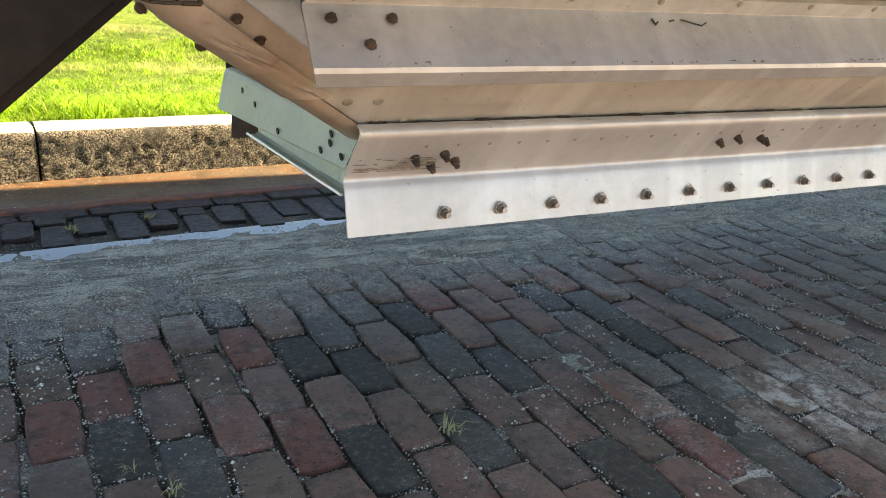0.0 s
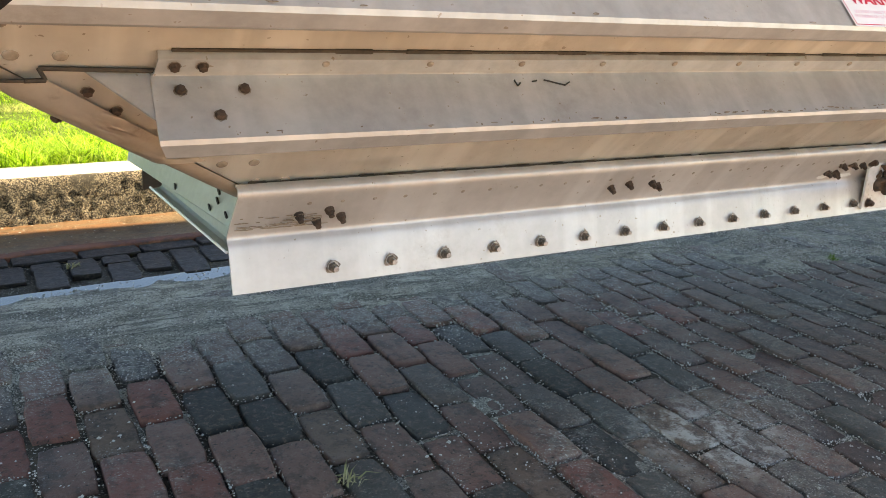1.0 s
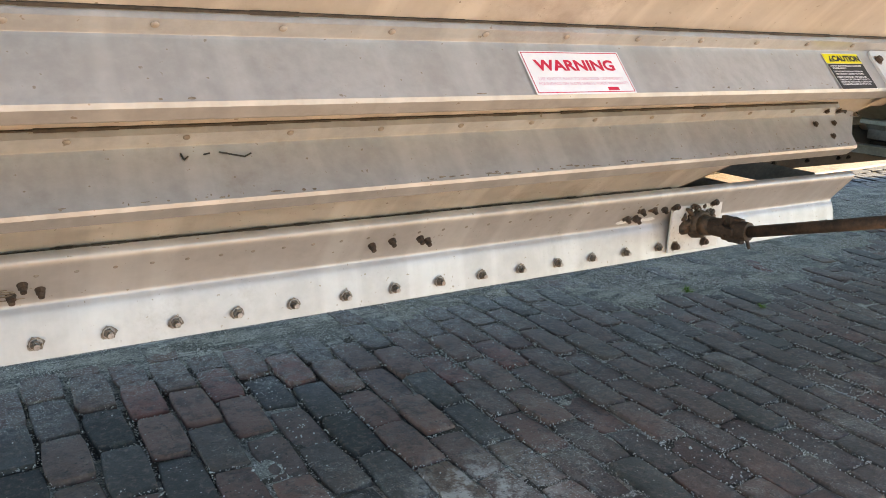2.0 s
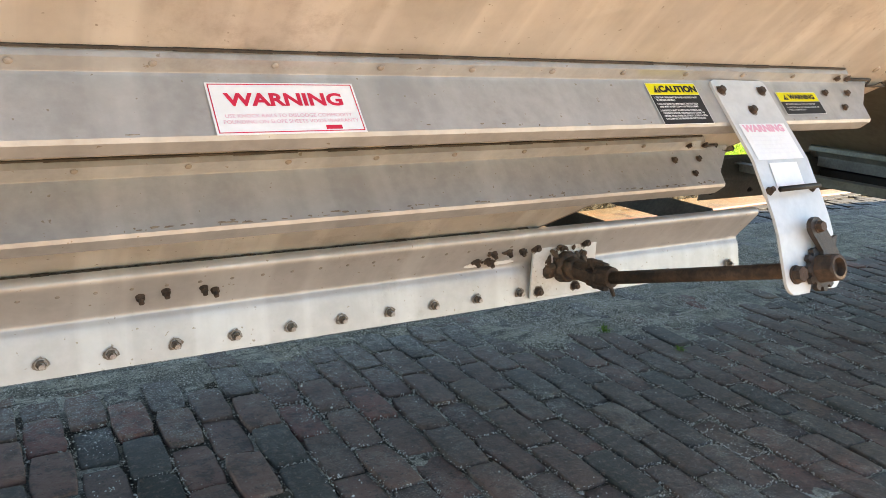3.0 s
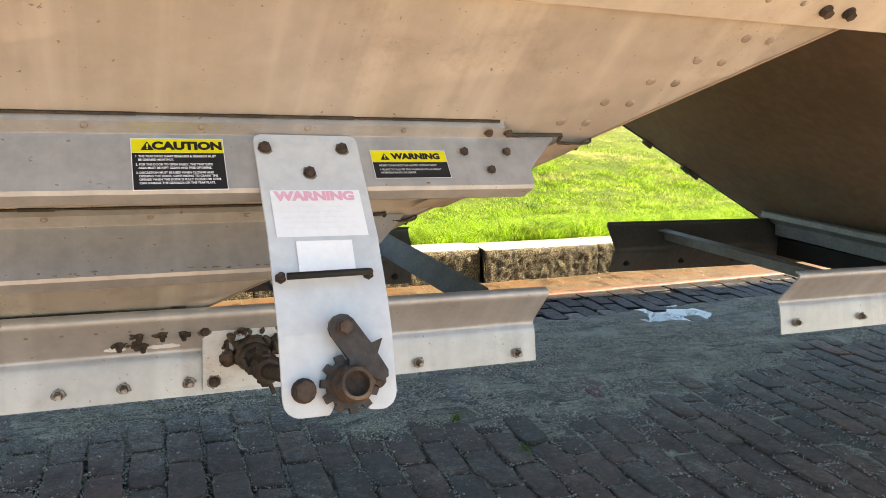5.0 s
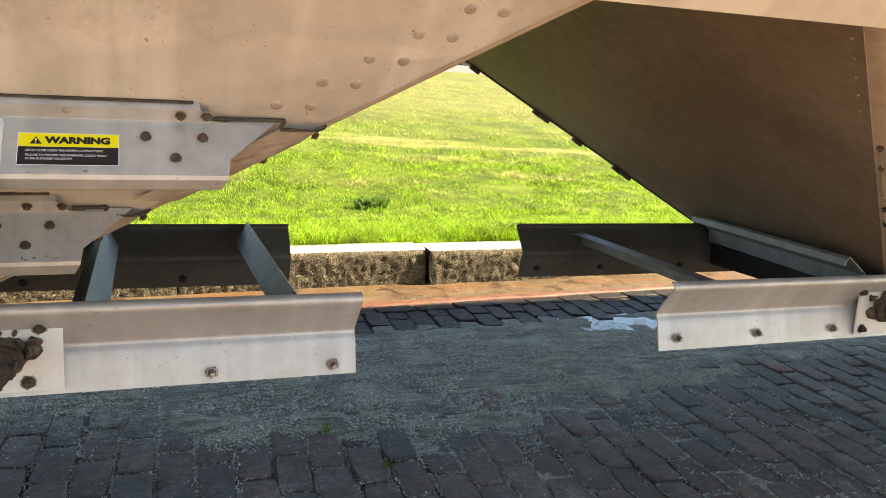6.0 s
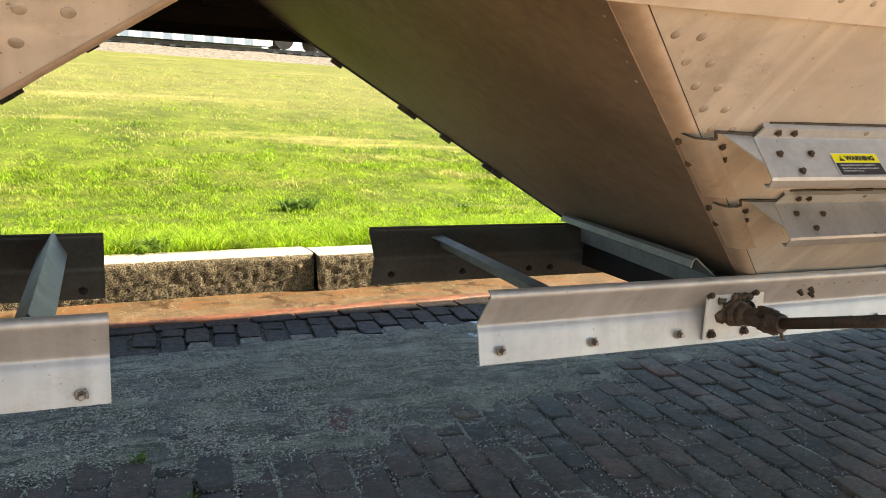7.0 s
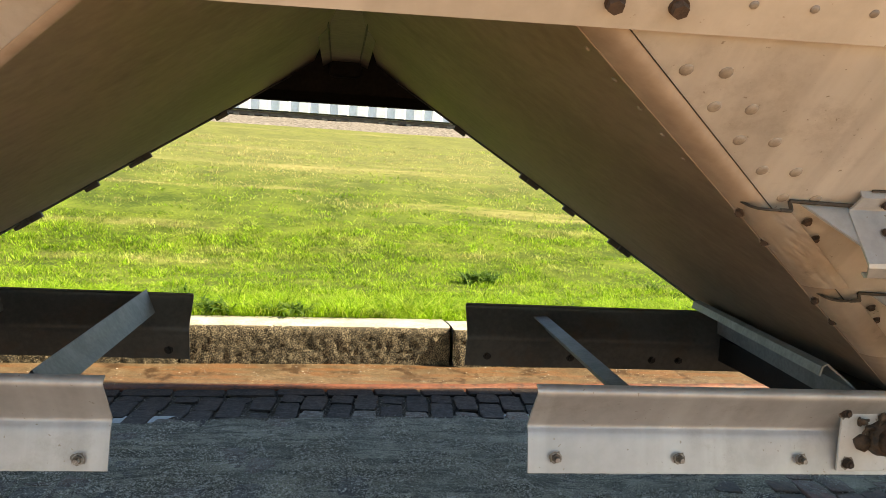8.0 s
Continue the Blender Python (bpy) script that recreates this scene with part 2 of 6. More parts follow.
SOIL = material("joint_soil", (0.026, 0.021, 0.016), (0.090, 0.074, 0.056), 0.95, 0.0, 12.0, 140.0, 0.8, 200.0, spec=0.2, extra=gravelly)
SEAL = material("dark_seam", (0.018, 0.014, 0.010), (0.06, 0.045, 0.033), 0.8, 0.0, 20.0, 120.0)
STAIN = material("rust_stain", (0.10, 0.078, 0.062), (0.30, 0.255, 0.215), 0.7, 0.0, 60.0, 200.0)
WATER = material("water", (0.01, 0.011, 0.012), (0.02, 0.02, 0.02), 0.04, 0.0, 2.0, 20.0, 0.03, 30.0, rough_var=0.02)
def stained(n, l, colour, noise_at, blend, ramp):
    place = n.new("ShaderNodeNewGeometry").outputs["Position"]
    k = n.new("ShaderNodeMapping")
    k.inputs["Scale"].default_value = (1.2, 9.0, 1.0)
    l.new(place, k.inputs["Vector"])
    t = n.new("ShaderNodeTexNoise")
    t.inputs["Scale"].default_value, t.inputs["Detail"].default_value, t.inputs["Roughness"].default_value = 1.6, 8.0, 0.7
    l.new(k.outputs[0], t.inputs["Vector"])
    rusty = blend(ramp(t.outputs["Fac"], 0.46, 0.60), colour, (0.150, 0.072, 0.034))
    # dark brown damp patches at random
    darker = blend(ramp(noise_at(5.0, 8.0, 0.75), 0.52, 0.62), rusty, (0.050, 0.026, 0.013))
    sand = blend(ramp(noise_at(60.0, 5.0, 0.7), 0.62, 0.67), darker, (0.27, 0.19, 0.12))
    return blend(ramp(noise_at(100.0, 3.0, 0.6), 0.63, 0.67), sand, (0.02, 0.014, 0.01))


GUTTER = material("gutter_concrete", (0.075, 0.050, 0.029), (0.165, 0.112, 0.066), 0.45, 0.0, 4.0, 60.0, 0.5, 120.0, extra=stained, rough_var=0.25)
GUTTER_EDGE = material("rusty_gutter_edge", (0.090, 0.026, 0.014), (0.20, 0.066, 0.032), 0.6, 0.0, 5.0, 60.0, 0.6, 90.0, extra=grime((0.040, 0.020, 0.012), 0.50, 0.64, 11.0, 0.8), rough_var=0.25)


def aggregate(n, l, colour, noise_at, blend, ramp):
    pits = blend(ramp(noise_at(130.0, 4.0, 0.7), 0.455, 0.52), colour, (0.016, 0.012, 0.008))
    stones = blend(ramp(noise_at(210.0, 3.0, 0.6), 0.58, 0.64), pits, (0.42, 0.345, 0.24))
    return blend(ramp(noise_at(7.0, 8.0, 0.75), 0.52, 0.66), stones, (0.040, 0.032, 0.021))


# Pitted brown kerb face; its albedo is lowered for the grazing sun.
KERB = material("kerb_concrete", (0.10, 0.076, 0.049), (0.24, 0.185, 0.122), 0.9, 0.0, 12.0, 120.0, 1.0, 130.0, contrast=(0.38, 0.60), extra=aggregate)
WET_BRICK = material("wet_brick", (0.006, 0.005, 0.005), (0.034, 0.023, 0.020), 0.55, 0.0, 9.0, 110.0, 1.0, 70.0, spec=0.25, extra=grime((0.075, 0.058, 0.044), 0.52, 0.66, 34.0, 0.75), rough_var=0.3)
# White paint with the grass's green bounce mixed into its colour, also brightened.
MINT = material("grass_tinted_paint", (0.62, 0.67, 0.60), (0.72, 0.77, 0.69), 0.42, 0.0, 6.0, 50.0, 0.08, 120.0, extra=grime((0.05, 0.045, 0.04), 0.66, 0.70, 22.0, 0.9))
# Same concrete as the face, paled: sunlight on the top is in its colour.
KERB_TOP = material("kerb_top_sunlit_concrete", (0.30, 0.275, 0.22), (0.54, 0.505, 0.43), 0.85, 0.0, 6.0, 70.0, 0.5, 120.0)


def meadow(n, l, colour, noise_at, blend, ramp):
    place = n.new("ShaderNodeNewGeometry").outputs["Position"]
    k = n.new("ShaderNodeMapping")
    k.inputs["Scale"].default_value = (0.10, 0.45, 0.0)
    l.new(place, k.inputs["Vector"])
    t = n.new("ShaderNodeTexNoise")
    t.inputs["Scale"].default_value, t.inputs["Detail"].default_value, t.inputs["Roughness"].default_value = 1.0, 7.0, 0.65
    l.new(k.outputs[0], t.inputs["Vector"])
    dry = blend(ramp(t.outputs["Fac"], 0.54, 0.68), colour, (0.27, 0.24, 0.09))
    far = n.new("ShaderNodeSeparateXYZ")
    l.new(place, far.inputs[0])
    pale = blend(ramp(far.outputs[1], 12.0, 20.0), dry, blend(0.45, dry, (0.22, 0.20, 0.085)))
    return blend(ramp(noise_at(6.0, 6.0, 0.7), 0.52, 0.70), pale, (0.055, 0.075, 0.014))


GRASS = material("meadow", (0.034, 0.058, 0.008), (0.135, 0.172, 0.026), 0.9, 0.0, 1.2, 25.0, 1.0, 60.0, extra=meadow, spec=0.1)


def leaf_material(name, tones, dry=None):
    m = bpy.data.materials.new(name)
    m.use_nodes = True
    n, l = m.node_tree.nodes, m.node_tree.links
    ramp_ = n.new("ShaderNodeValToRGB")
    ramp_.color_ramp.elements[0].color, ramp_.color_ramp.elements[1].color = (*tones[0], 1), (*tones[-1], 1)
    for i, c in enumerate(tones[1:-1]):
        ramp_.color_ramp.elements.new((i + 1) / (len(tones) - 1)).color = (*c, 1)
    l.new(n.new("ShaderNodeNewGeometry").outputs["Random Per Island"], ramp_.inputs[0])
    shader = n["Principled BSDF"]
    shader.inputs["Roughness"].default_value, shader.inputs["Specular IOR Level"].default_value = 0.6, 0.2
    colour = ramp_.outputs[0]
    if dry:
        # dry patches, more of them further out in the field
        place = n.new("ShaderNodeNewGeometry").outputs["Position"]
        t = n.new("ShaderNodeTexNoise")
        t.inputs["Scale"].default_value, t.inputs["Detail"].default_value, t.inputs["Roughness"].default_value = 1.0, 8.0, 0.7
        squash = n.new("ShaderNodeMapping")
        squash.inputs["Scale"].default_value = (0.35, 0.9, 0.0)
        l.new(place, squash.inputs["Vector"])
        l.new(squash.outputs[0], t.inputs["Vector"])
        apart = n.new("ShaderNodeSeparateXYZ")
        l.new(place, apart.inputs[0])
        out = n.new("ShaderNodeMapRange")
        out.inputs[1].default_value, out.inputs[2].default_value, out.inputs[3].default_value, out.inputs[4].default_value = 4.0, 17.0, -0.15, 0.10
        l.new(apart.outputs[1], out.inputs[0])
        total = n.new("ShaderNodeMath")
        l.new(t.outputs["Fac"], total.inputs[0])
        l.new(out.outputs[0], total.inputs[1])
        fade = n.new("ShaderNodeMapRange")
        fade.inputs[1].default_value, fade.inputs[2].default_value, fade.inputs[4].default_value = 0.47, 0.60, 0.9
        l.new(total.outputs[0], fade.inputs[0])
        mix = n.new("ShaderNodeMix")
        mix.data_type = "RGBA"
        l.new(fade.outputs[0], mix.inputs[0])
        l.new(colour, mix.inputs[6])
        mix.inputs[7].default_value = (*dry, 1)
        clump = n.new("ShaderNodeTexNoise")
        clump.inputs["Scale"].default_value, clump.inputs["Detail"].default_value, clump.inputs["Roughness"].default_value = 3.4, 8.0, 0.8
        l.new(place, clump.inputs["Vector"])
        level = n.new("ShaderNodeMapRange")
        level.inputs[1].default_value, level.inputs[2].default_value, level.inputs[3].default_value, level.inputs[4].default_value = 0.36, 0.62, 0.30, 1.65
        l.new(clump.outputs["Fac"], level.inputs[0])
        tint = n.new("ShaderNodeVectorMath")
        tint.operation = "SCALE"
        l.new(mix.outputs[2], tint.inputs[0])
        l.new(level.outputs[0], tint.inputs["Scale"])
        colour = tint.outputs[0]
    l.new(colour, shader.inputs["Base Color"])
    glow = n.new("ShaderNodeBsdfTranslucent")
    l.new(colour, glow.inputs[0])
    mix = n.new("ShaderNodeMixShader")
    mix.inputs[0].default_value = 0.5
    l.new(shader.outputs[0], mix.inputs[1])
    l.new(glow.outputs[0], mix.inputs[2])
    l.new(mix.outputs[0], n["Material Output"].inputs[0])
    return m


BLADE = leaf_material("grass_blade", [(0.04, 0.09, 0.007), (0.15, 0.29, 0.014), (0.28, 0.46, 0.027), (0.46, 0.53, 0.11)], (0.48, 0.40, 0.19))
WEED = leaf_material("weed_leaf", [(0.05, 0.11, 0.014), (0.09, 0.17, 0.024), (0.15, 0.24, 0.04)])
STRAW = leaf_material("straw", [(0.38, 0.33, 0.19), (0.24, 0.24, 0.11), (0.46, 0.42, 0.26)])
BALLAST = material("ballast", (0.05, 0.042, 0.036), (0.26, 0.225, 0.20), 0.9, 0.0, 8.0, 30.0, 1.0, 20.0)
STEEL_RAIL = material("rail_steel", (0.08, 0.06, 0.05), (0.16, 0.12, 0.10), 0.5, 0.5, 5.0, 30.0)
CONTAINER = material("container_paint", (0.62, 0.64, 0.68), (0.74, 0.76, 0.80), 0.5, 0.0, 0.8, 6.0)
def plain(name, c, rough=0.5):
    return material(name, tuple(v * 0.92 for v in c), c, rough, 0.0, 9.0, 90.0, 0.03, 200.0, spec=0.3)
LABEL_WHITE, LABEL_RED, LABEL_PINK = plain("label_white", (0.82, 0.80, 0.80)), plain("label_red", (0.62, 0.02, 0.06)), plain("label_faded_red", (0.78, 0.40, 0.50))
LABEL_YELLOW, LABEL_BLACK, LABEL_GREY = plain("label_yellow", (0.78, 0.66, 0.02)), plain("label_black", (0.012, 0.012, 0.014)), plain("label_grey", (0.45, 0.42, 0.44))
LABEL_FADED = plain("label_faded_print", (0.80, 0.775, 0.785))
PEN = plain("black_marker", (0.02, 0.02, 0.02))

# ---- mesh helpers ----


def mesh_of(name, bm, mats, smooth=False):
    me = bpy.data.meshes.new(name)
    bm.normal_update()
    bm.to_mesh(me)
    bm.free()
    for m in mats if isinstance(mats, (list, tuple)) else (mats,):
        me.materials.append(m)
    if smooth:
        me.polygons.foreach_set("use_smooth", [True] * len(me.polygons))
        if smooth == "angle":
            me.set_sharp_from_angle(angle=radians(48))
    return me


def part(name, bm, mat, parent, label="", smooth=False):
    ob = new(name, mesh_of(name, bm, mat, smooth) if isinstance(bm, bmesh.types.BMesh) else bm)
    ob.parent = parent
    return tagged(ob, label)


def thing(name, label, category, group="", kind="", at=(0, 0, 0)):
    ob = new(name)
    ob.location = at
    ob.empty_display_size = 0.1
    return tagged(ob, label, category, group, kind)


def put(name, me, parent, m, label=""):
    """A piece on shared mesh data at the pose m."""
    ob = new(name, me)
    ob.parent = parent
    ob.matrix_local = m
    return tagged(ob, label)


def face(bm, pts, slot=0):
    f = bm.faces.new([bm.verts.new(p) for p in pts])
    f.material_index = slot
    return f


def box(bm, lo, hi, bevel=0.0, m=None):
    r = bmesh.ops.create_cube(bm, size=1.0)["verts"]
    bmesh.ops.scale(bm, vec=[hi[i] - lo[i] for i in range(3)], verts=r)
    bmesh.ops.translate(bm, vec=[(hi[i] + lo[i]) / 2 for i in range(3)], verts=r)
    if bevel:
        edges = list({e for v in r for e in v.link_edges})
        made = bmesh.ops.bevel(bm, geom=edges, offset=bevel, segments=2, affect="EDGES", profile=0.6)
        r = list({v for f in made["faces"] for v in f.verts} | {v for v in r if v.is_valid})
    if m is not None:
        bmesh.ops.transform(bm, matrix=m, verts=r)
    return r


def tube(bm, a, b, r0, r1=None, sides=16):
    a, b = Vector(a), Vector(b)
    m = Matrix.Translation((a + b) / 2) @ (b - a).to_track_quat("Z", "Y").to_matrix().to_4x4()
    return bmesh.ops.create_cone(bm, cap_ends=True, segments=sides, radius1=r0, radius2=r0 if r1 is None else r1, depth=(b - a).length, matrix=m)["verts"]


def slab(bm, pts, way):
    """A polygon given thickness along way."""
    way = Vector(way)
    lo, hi = [bm.verts.new(p) for p in pts], [bm.verts.new(Vector(p) + way) for p in pts]
    bm.faces.new(lo[::-1])
    bm.faces.new(hi)
    for i in range(len(pts)):
        j = (i + 1) % len(pts)
        bm.faces.new((lo[i], lo[j], hi[j], hi[i]))
    bmesh.ops.recalc_face_normals(bm, faces=bm.faces)


def pressed(bm, line, thick, x0, x1):
    """A bent sheet: an open line of (y, z) drawn out from x0 to x1 (one number or one per point)."""
    k = len(line)
    x0, x1 = ([v] * k if isinstance(v, (int, float)) else v for v in (x0, x1))
    pts = [Vector(p) for p in line]
    normals = []
    for i in range(k):
        d = (pts[min(i + 1, k - 1)] - pts[max(i - 1, 0)]).normalized()
        normals.append(Vector((d.y, -d.x)))
    rows = []
    for side in (0, 1):
        for xs in (x0, x1):
            rows.append([bm.verts.new((xs[i], *(pts[i] + normals[i] * thick * side))) for i in range(k)])
    a0, a1, b0, b1 = rows
    for i in range(k - 1):
        for q in ((a0[i], a0[i + 1], a1[i + 1], a1[i]), (b0[i + 1], b0[i], b1[i], b1[i + 1]), (a0[i + 1], a0[i], b0[i], b0[i + 1]), (a1[i], a1[i + 1], b1[i + 1], b1[i])):
            bm.faces.new(q)
    bm.faces.new((a0[0], a1[0], b1[0], b0[0]))
    bm.faces.new((a1[-1], a0[-1], b0[-1], b1[-1]))
    bmesh.ops.recalc_face_normals(bm, faces=bm.faces)


def grid_sheet(bm, rows, slot=0):
    """Quads between rows of points."""
    made = [[bm.verts.new(p) for p in row] for row in rows]
    for a, b in zip(made, made[1:]):
        for i in range(len(a) - 1):
            bm.faces.new((a[i], a[i + 1], b[i + 1], b[i])).material_index = slot
    return made


def aim(at, way, up=(1, 0, 0)):
    """A pose whose z axis points along way."""
    z = Vector(way).normalized()
    x = Vector(up)
    x = (x - z * x.dot(z)).normalized()
    y = z.cross(x)
    return Matrix(((x.x, y.x, z.x, at[0]), (x.y, y.y, z.y, at[1]), (x.z, y.z, z.z, at[2]), (0, 0, 0, 1)))


def rivet_mesh(name, r, h, mat):
    bm = bmesh.new()
    rings = [[(r * c * math.cos(a), r * c * math.sin(a), h * z) for a in [i * math.tau / 10 for i in range(10)]] for c, z in ((1.0, 0.0), (0.92, 0.45), (0.6, 0.85))]
    made = [[bm.verts.new(p) for p in ring] for ring in rings]
    for a, b in zip(made, made[1:]):
        for i in range(10):
            bm.faces.new((a[i], a[(i + 1) % 10], b[(i + 1) % 10], b[i]))
    bm.faces.new(made[-1])
    bmesh.ops.recalc_face_normals(bm, faces=bm.faces)
    return mesh_of(name, bm, mat, True)


def bolt_mesh(name, r, h, stud, mat, stain=True, thick=0.60, wash=1.15):
    """A washer, a hexagonal nut and the end of its stud, in a ring of rust stain."""
    bm = bmesh.new()
    q = random.Random(len(name))
    for rim, lift in ((1.5, 0.0006),) if stain else ():
        ring = [(r * rim * q.uniform(0.78, 1.12) * math.cos(i * math.tau / 18), r * rim * q.uniform(0.78, 1.12) * math.sin(i * math.tau / 18), lift) for i in range(18)]
        f = bm.faces.new([bm.verts.new(p) for p in ring])
        f.material_index = 1
    tube(bm, (0, 0, 0), (0, 0, h * 0.18), r * wash, sides=14)
    tube(bm, (0, 0, h * 0.2), (0, 0, h), r, r * 0.93, sides=6)
    if stud:
        first = len(bm.faces)
        tube(bm, (0, 0, h * 0.9), (0, 0, h + stud), r * thick, r * thick * 0.92, sides=10)
        bm.faces.ensure_lookup_table()
        for f in bm.faces[first:]:
            f.material_index = 2
    return mesh_of(name, bm, [mat, STAIN, THREAD if mat is BOLT else mat])


RIVET_METAL = material("rivet_metal", (0.20, 0.165, 0.135), (0.34, 0.295, 0.25), 0.5, 0.1, 20.0, 120.0)
RIVET = rivet_mesh("rivet", 0.0100, 0.0030, RIVET_METAL)
RIVET_DARK = rivet_mesh("rivet_dark", 0.0045, 0.0022, STAIN)
RIVET_SMALL = rivet_mesh("rivet_small", 0.0060, 0.0038, RIVET_METAL)
NUT = bolt_mesh("bolt", 0.0105, 0.010, 0.010, BOLT)
NUT_BIG = bolt_mesh("bolt_large", 0.0115, 0.013, 0.006, RUST)
NUT_RUST = bolt_mesh("bolt_rusty", 0.0092, 0.011, 0.009, RUST, True, 0.66, 1.05)
# black copy of the bolt for the far rails, shade in its colour
NUT_DARK = bolt_mesh("bolt_shaded", 0.0125, 0.012, 0.008, BLACK, False)
NUT_HEX = bolt_mesh("bolt_hex", 0.0088, 0.009, 0.0, RUST)
NUT_PIVOT = bolt_mesh("bolt_pivot", 0.0110, 0.012, 0.0, RUST, False)
NUT_PLATE = bolt_mesh("bolt_plate", 0.0145, 0.016, 0.0, RUST, False)
HEAD = bolt_mesh("bolt_head", 0.0068, 0.007, 0.0, RUST)


def letters(text, size, mat_slot, bm, m, x=0.0, y=0.0, align="LEFT", stretch=1.0, bold=0.0, lift=0.0012):
    """Words in the built-in font, laid flat into bm at the pose m."""
    cu = bpy.data.curves.new("words", "FONT")
    cu.body, cu.size, cu.align_x, cu.align_y, cu.offset = text, size, align, "CENTER", bold
    cu.resolution_u = 3
    ob = bpy.data.objects.new("words", cu)
    scene.collection.objects.link(ob)
    bpy.context.view_layer.update()
    me = bpy.data.meshes.new_from_object(ob.evaluated_get(bpy.context.evaluated_depsgraph_get()))
    bpy.data.objects.remove(ob)
    bpy.data.curves.remove(cu)
    first = len(bm.faces)
    me.transform(m @ Matrix.Translation((x, y, lift)) @ Matrix.Diagonal((stretch, 1, 1, 1)))
    bm.from_mesh(me)
    bpy.data.meshes.remove(me)
    bm.faces.ensure_lookup_table()
    for f in bm.faces[first:]:
        f.material_index = mat_slot


def patch(bm, m, x0, y0, x1, y1, slot, lift=0.0006):
    face(bm, [m @ Vector((x, y, lift)) for x, y in ((x0, y0), (x1, y0), (x1, y1), (x0, y1))], slot)


# ---- the road's own frame: u along the kerb, v across it ----
SKEW = math.atan(0.0715)


def road(u, v, z=0.0):
    return (u * math.cos(SKEW) - v * math.sin(SKEW), u * math.sin(SKEW) + v * math.cos(SKEW), z)


def fbm(x, y, scale, seed=0.0, octaves=4):
    return noise.fractal((x * scale, y * scale, seed), 0.9, 2.0, octaves)


GUTTER_V, KERB_V, KERB_BACK, KERB_Z = 1.965, 2.320, 2.575, 0.245

# ---- ground: one sheet from the road bed over the ditch to the railway and the horizon ----
PROFILE = [(-900, -0.05), (-300, -0.05), (-60, -0.05), (-12, -0.05), (-4, -0.05), (1.9, -0.05), (2.45, -0.05), (2.50, 0.215), (2.7, 0.22), (3.4, 0.13), (4.5, -0.06), (5.6, -0.21), (6.8, -0.30), (8.0, -0.31), (9.0, -0.21), (10.0, -0.02),
           (11.0, 0.16), (12.5, 0.36), (14.5, 0.62), (17.0, 0.93), (20.0, 1.28), (24.0, 1.74), (28.0, 2.18), (30.0, 2.38), (40.0, 2.45), (80, 2.5), (300, 2.6), (1500, 2.6)]


def ground_z(v):
    for (a, za), (b, zb) in zip(PROFILE, PROFILE[1:]):
        if a <= v <= b:
            return za + (zb - za) * (v - a) / (b - a)
    return 0.0


bm = bmesh.new()
us = [-900, -300, -100, -50, -30, -20] + [-14 + i for i in range(33)] + [22, 26, 32, 45, 70, 120, 300, 900]
vs = [v for v, _ in PROFILE]
dense = sorted(set(vs + [2.7 + 0.4 * i for i in range(40)] + [19 + i for i in range(11)]))
rows = []
for v in dense:
    row = []
    for u in us:
        z = ground_z(v) + (0.035 * fbm(u, v, 0.6, 3.0) if 2.8 < v < 29 else 0.0)
        row.append(road(u, v, z))
    rows.append(row)
made = grid_sheet(bm, rows)
for f in bm.faces:
    f.smooth = True
ground = new("ground", mesh_of("ground", bm, GRASS, True))
tagged(ground, "sunlit rough mown grass field dipping to a ditch", "ground", kind="structure")

# bedding under the bricks, and an unseen bright street added to bounce warm light
bm = bmesh.new()
grid_sheet(bm, [[road(u, v, -0.035) for u in (-40, -4, 11, 40)] for v in (-1.6, 1.9)])
tagged(new("pavement_bed", mesh_of("pavement_bed", bm, GRIT)), "grey sandy bedding under brick paving", "pavement", kind="structure")
bm = bmesh.new()
box(bm, (-40, -30, -0.045), (40, -1.45, 0.0))
bmesh.ops.transform(bm, matrix=Matrix.Rotation(SKEW, 4, "Z"), verts=bm.verts)
APRON = material("bounce_street", (0.31, 0.184, 0.110), (0.40, 0.245, 0.148), 0.85, 0.0, 1.0, 30.0, 0.4, 90.0)
tagged(new("apron", mesh_of("apron", bm, APRON)), "sunlit warm red-brown street surface beside brick paving, unseen, added for bounced light", "pavement", kind="structure")

# ---- gutter and kerb ----
bm = bmesh.new()
rows = []
for v, z in ((GUTTER_V, -0.04), (GUTTER_V, -0.002), (GUTTER_V + 0.006, 0.006), (GUTTER_V + 0.05, 0.009), (2.1, 0.014), (2.25, 0.028), (KERB_V + 0.06, 0.034)):
    rows.append([road(u, v + (0.012 * fbm(u, 0, 3.0, 8.0) + 0.004 * fbm(u, 0, 19.0, 4.0) if v < 2.03 else 0), z + (0.004 * fbm(u, v, 2.5, 5.0) if z > 0 else 0)) for u in [-30, -14] + [-8 + 0.1 * i for i in range(220)] + [20, 40]])
grid_sheet(bm, rows)
for f in bm.faces:
    c = f.calc_center_median()
    if c.y * math.cos(SKEW) - c.x * math.sin(SKEW) < GUTTER_V + 0.075:
        f.material_index = 1
tagged(new("gutter", mesh_of("gutter", bm, [GUTTER, GUTTER_EDGE], True)), "wet rust-stained brown concrete gutter strip below kerb", "gutter", kind="structure")

kerb = thing("kerb", "weathered pitted concrete kerb stones with top paled for sunlight", "kerb", kind="structure")


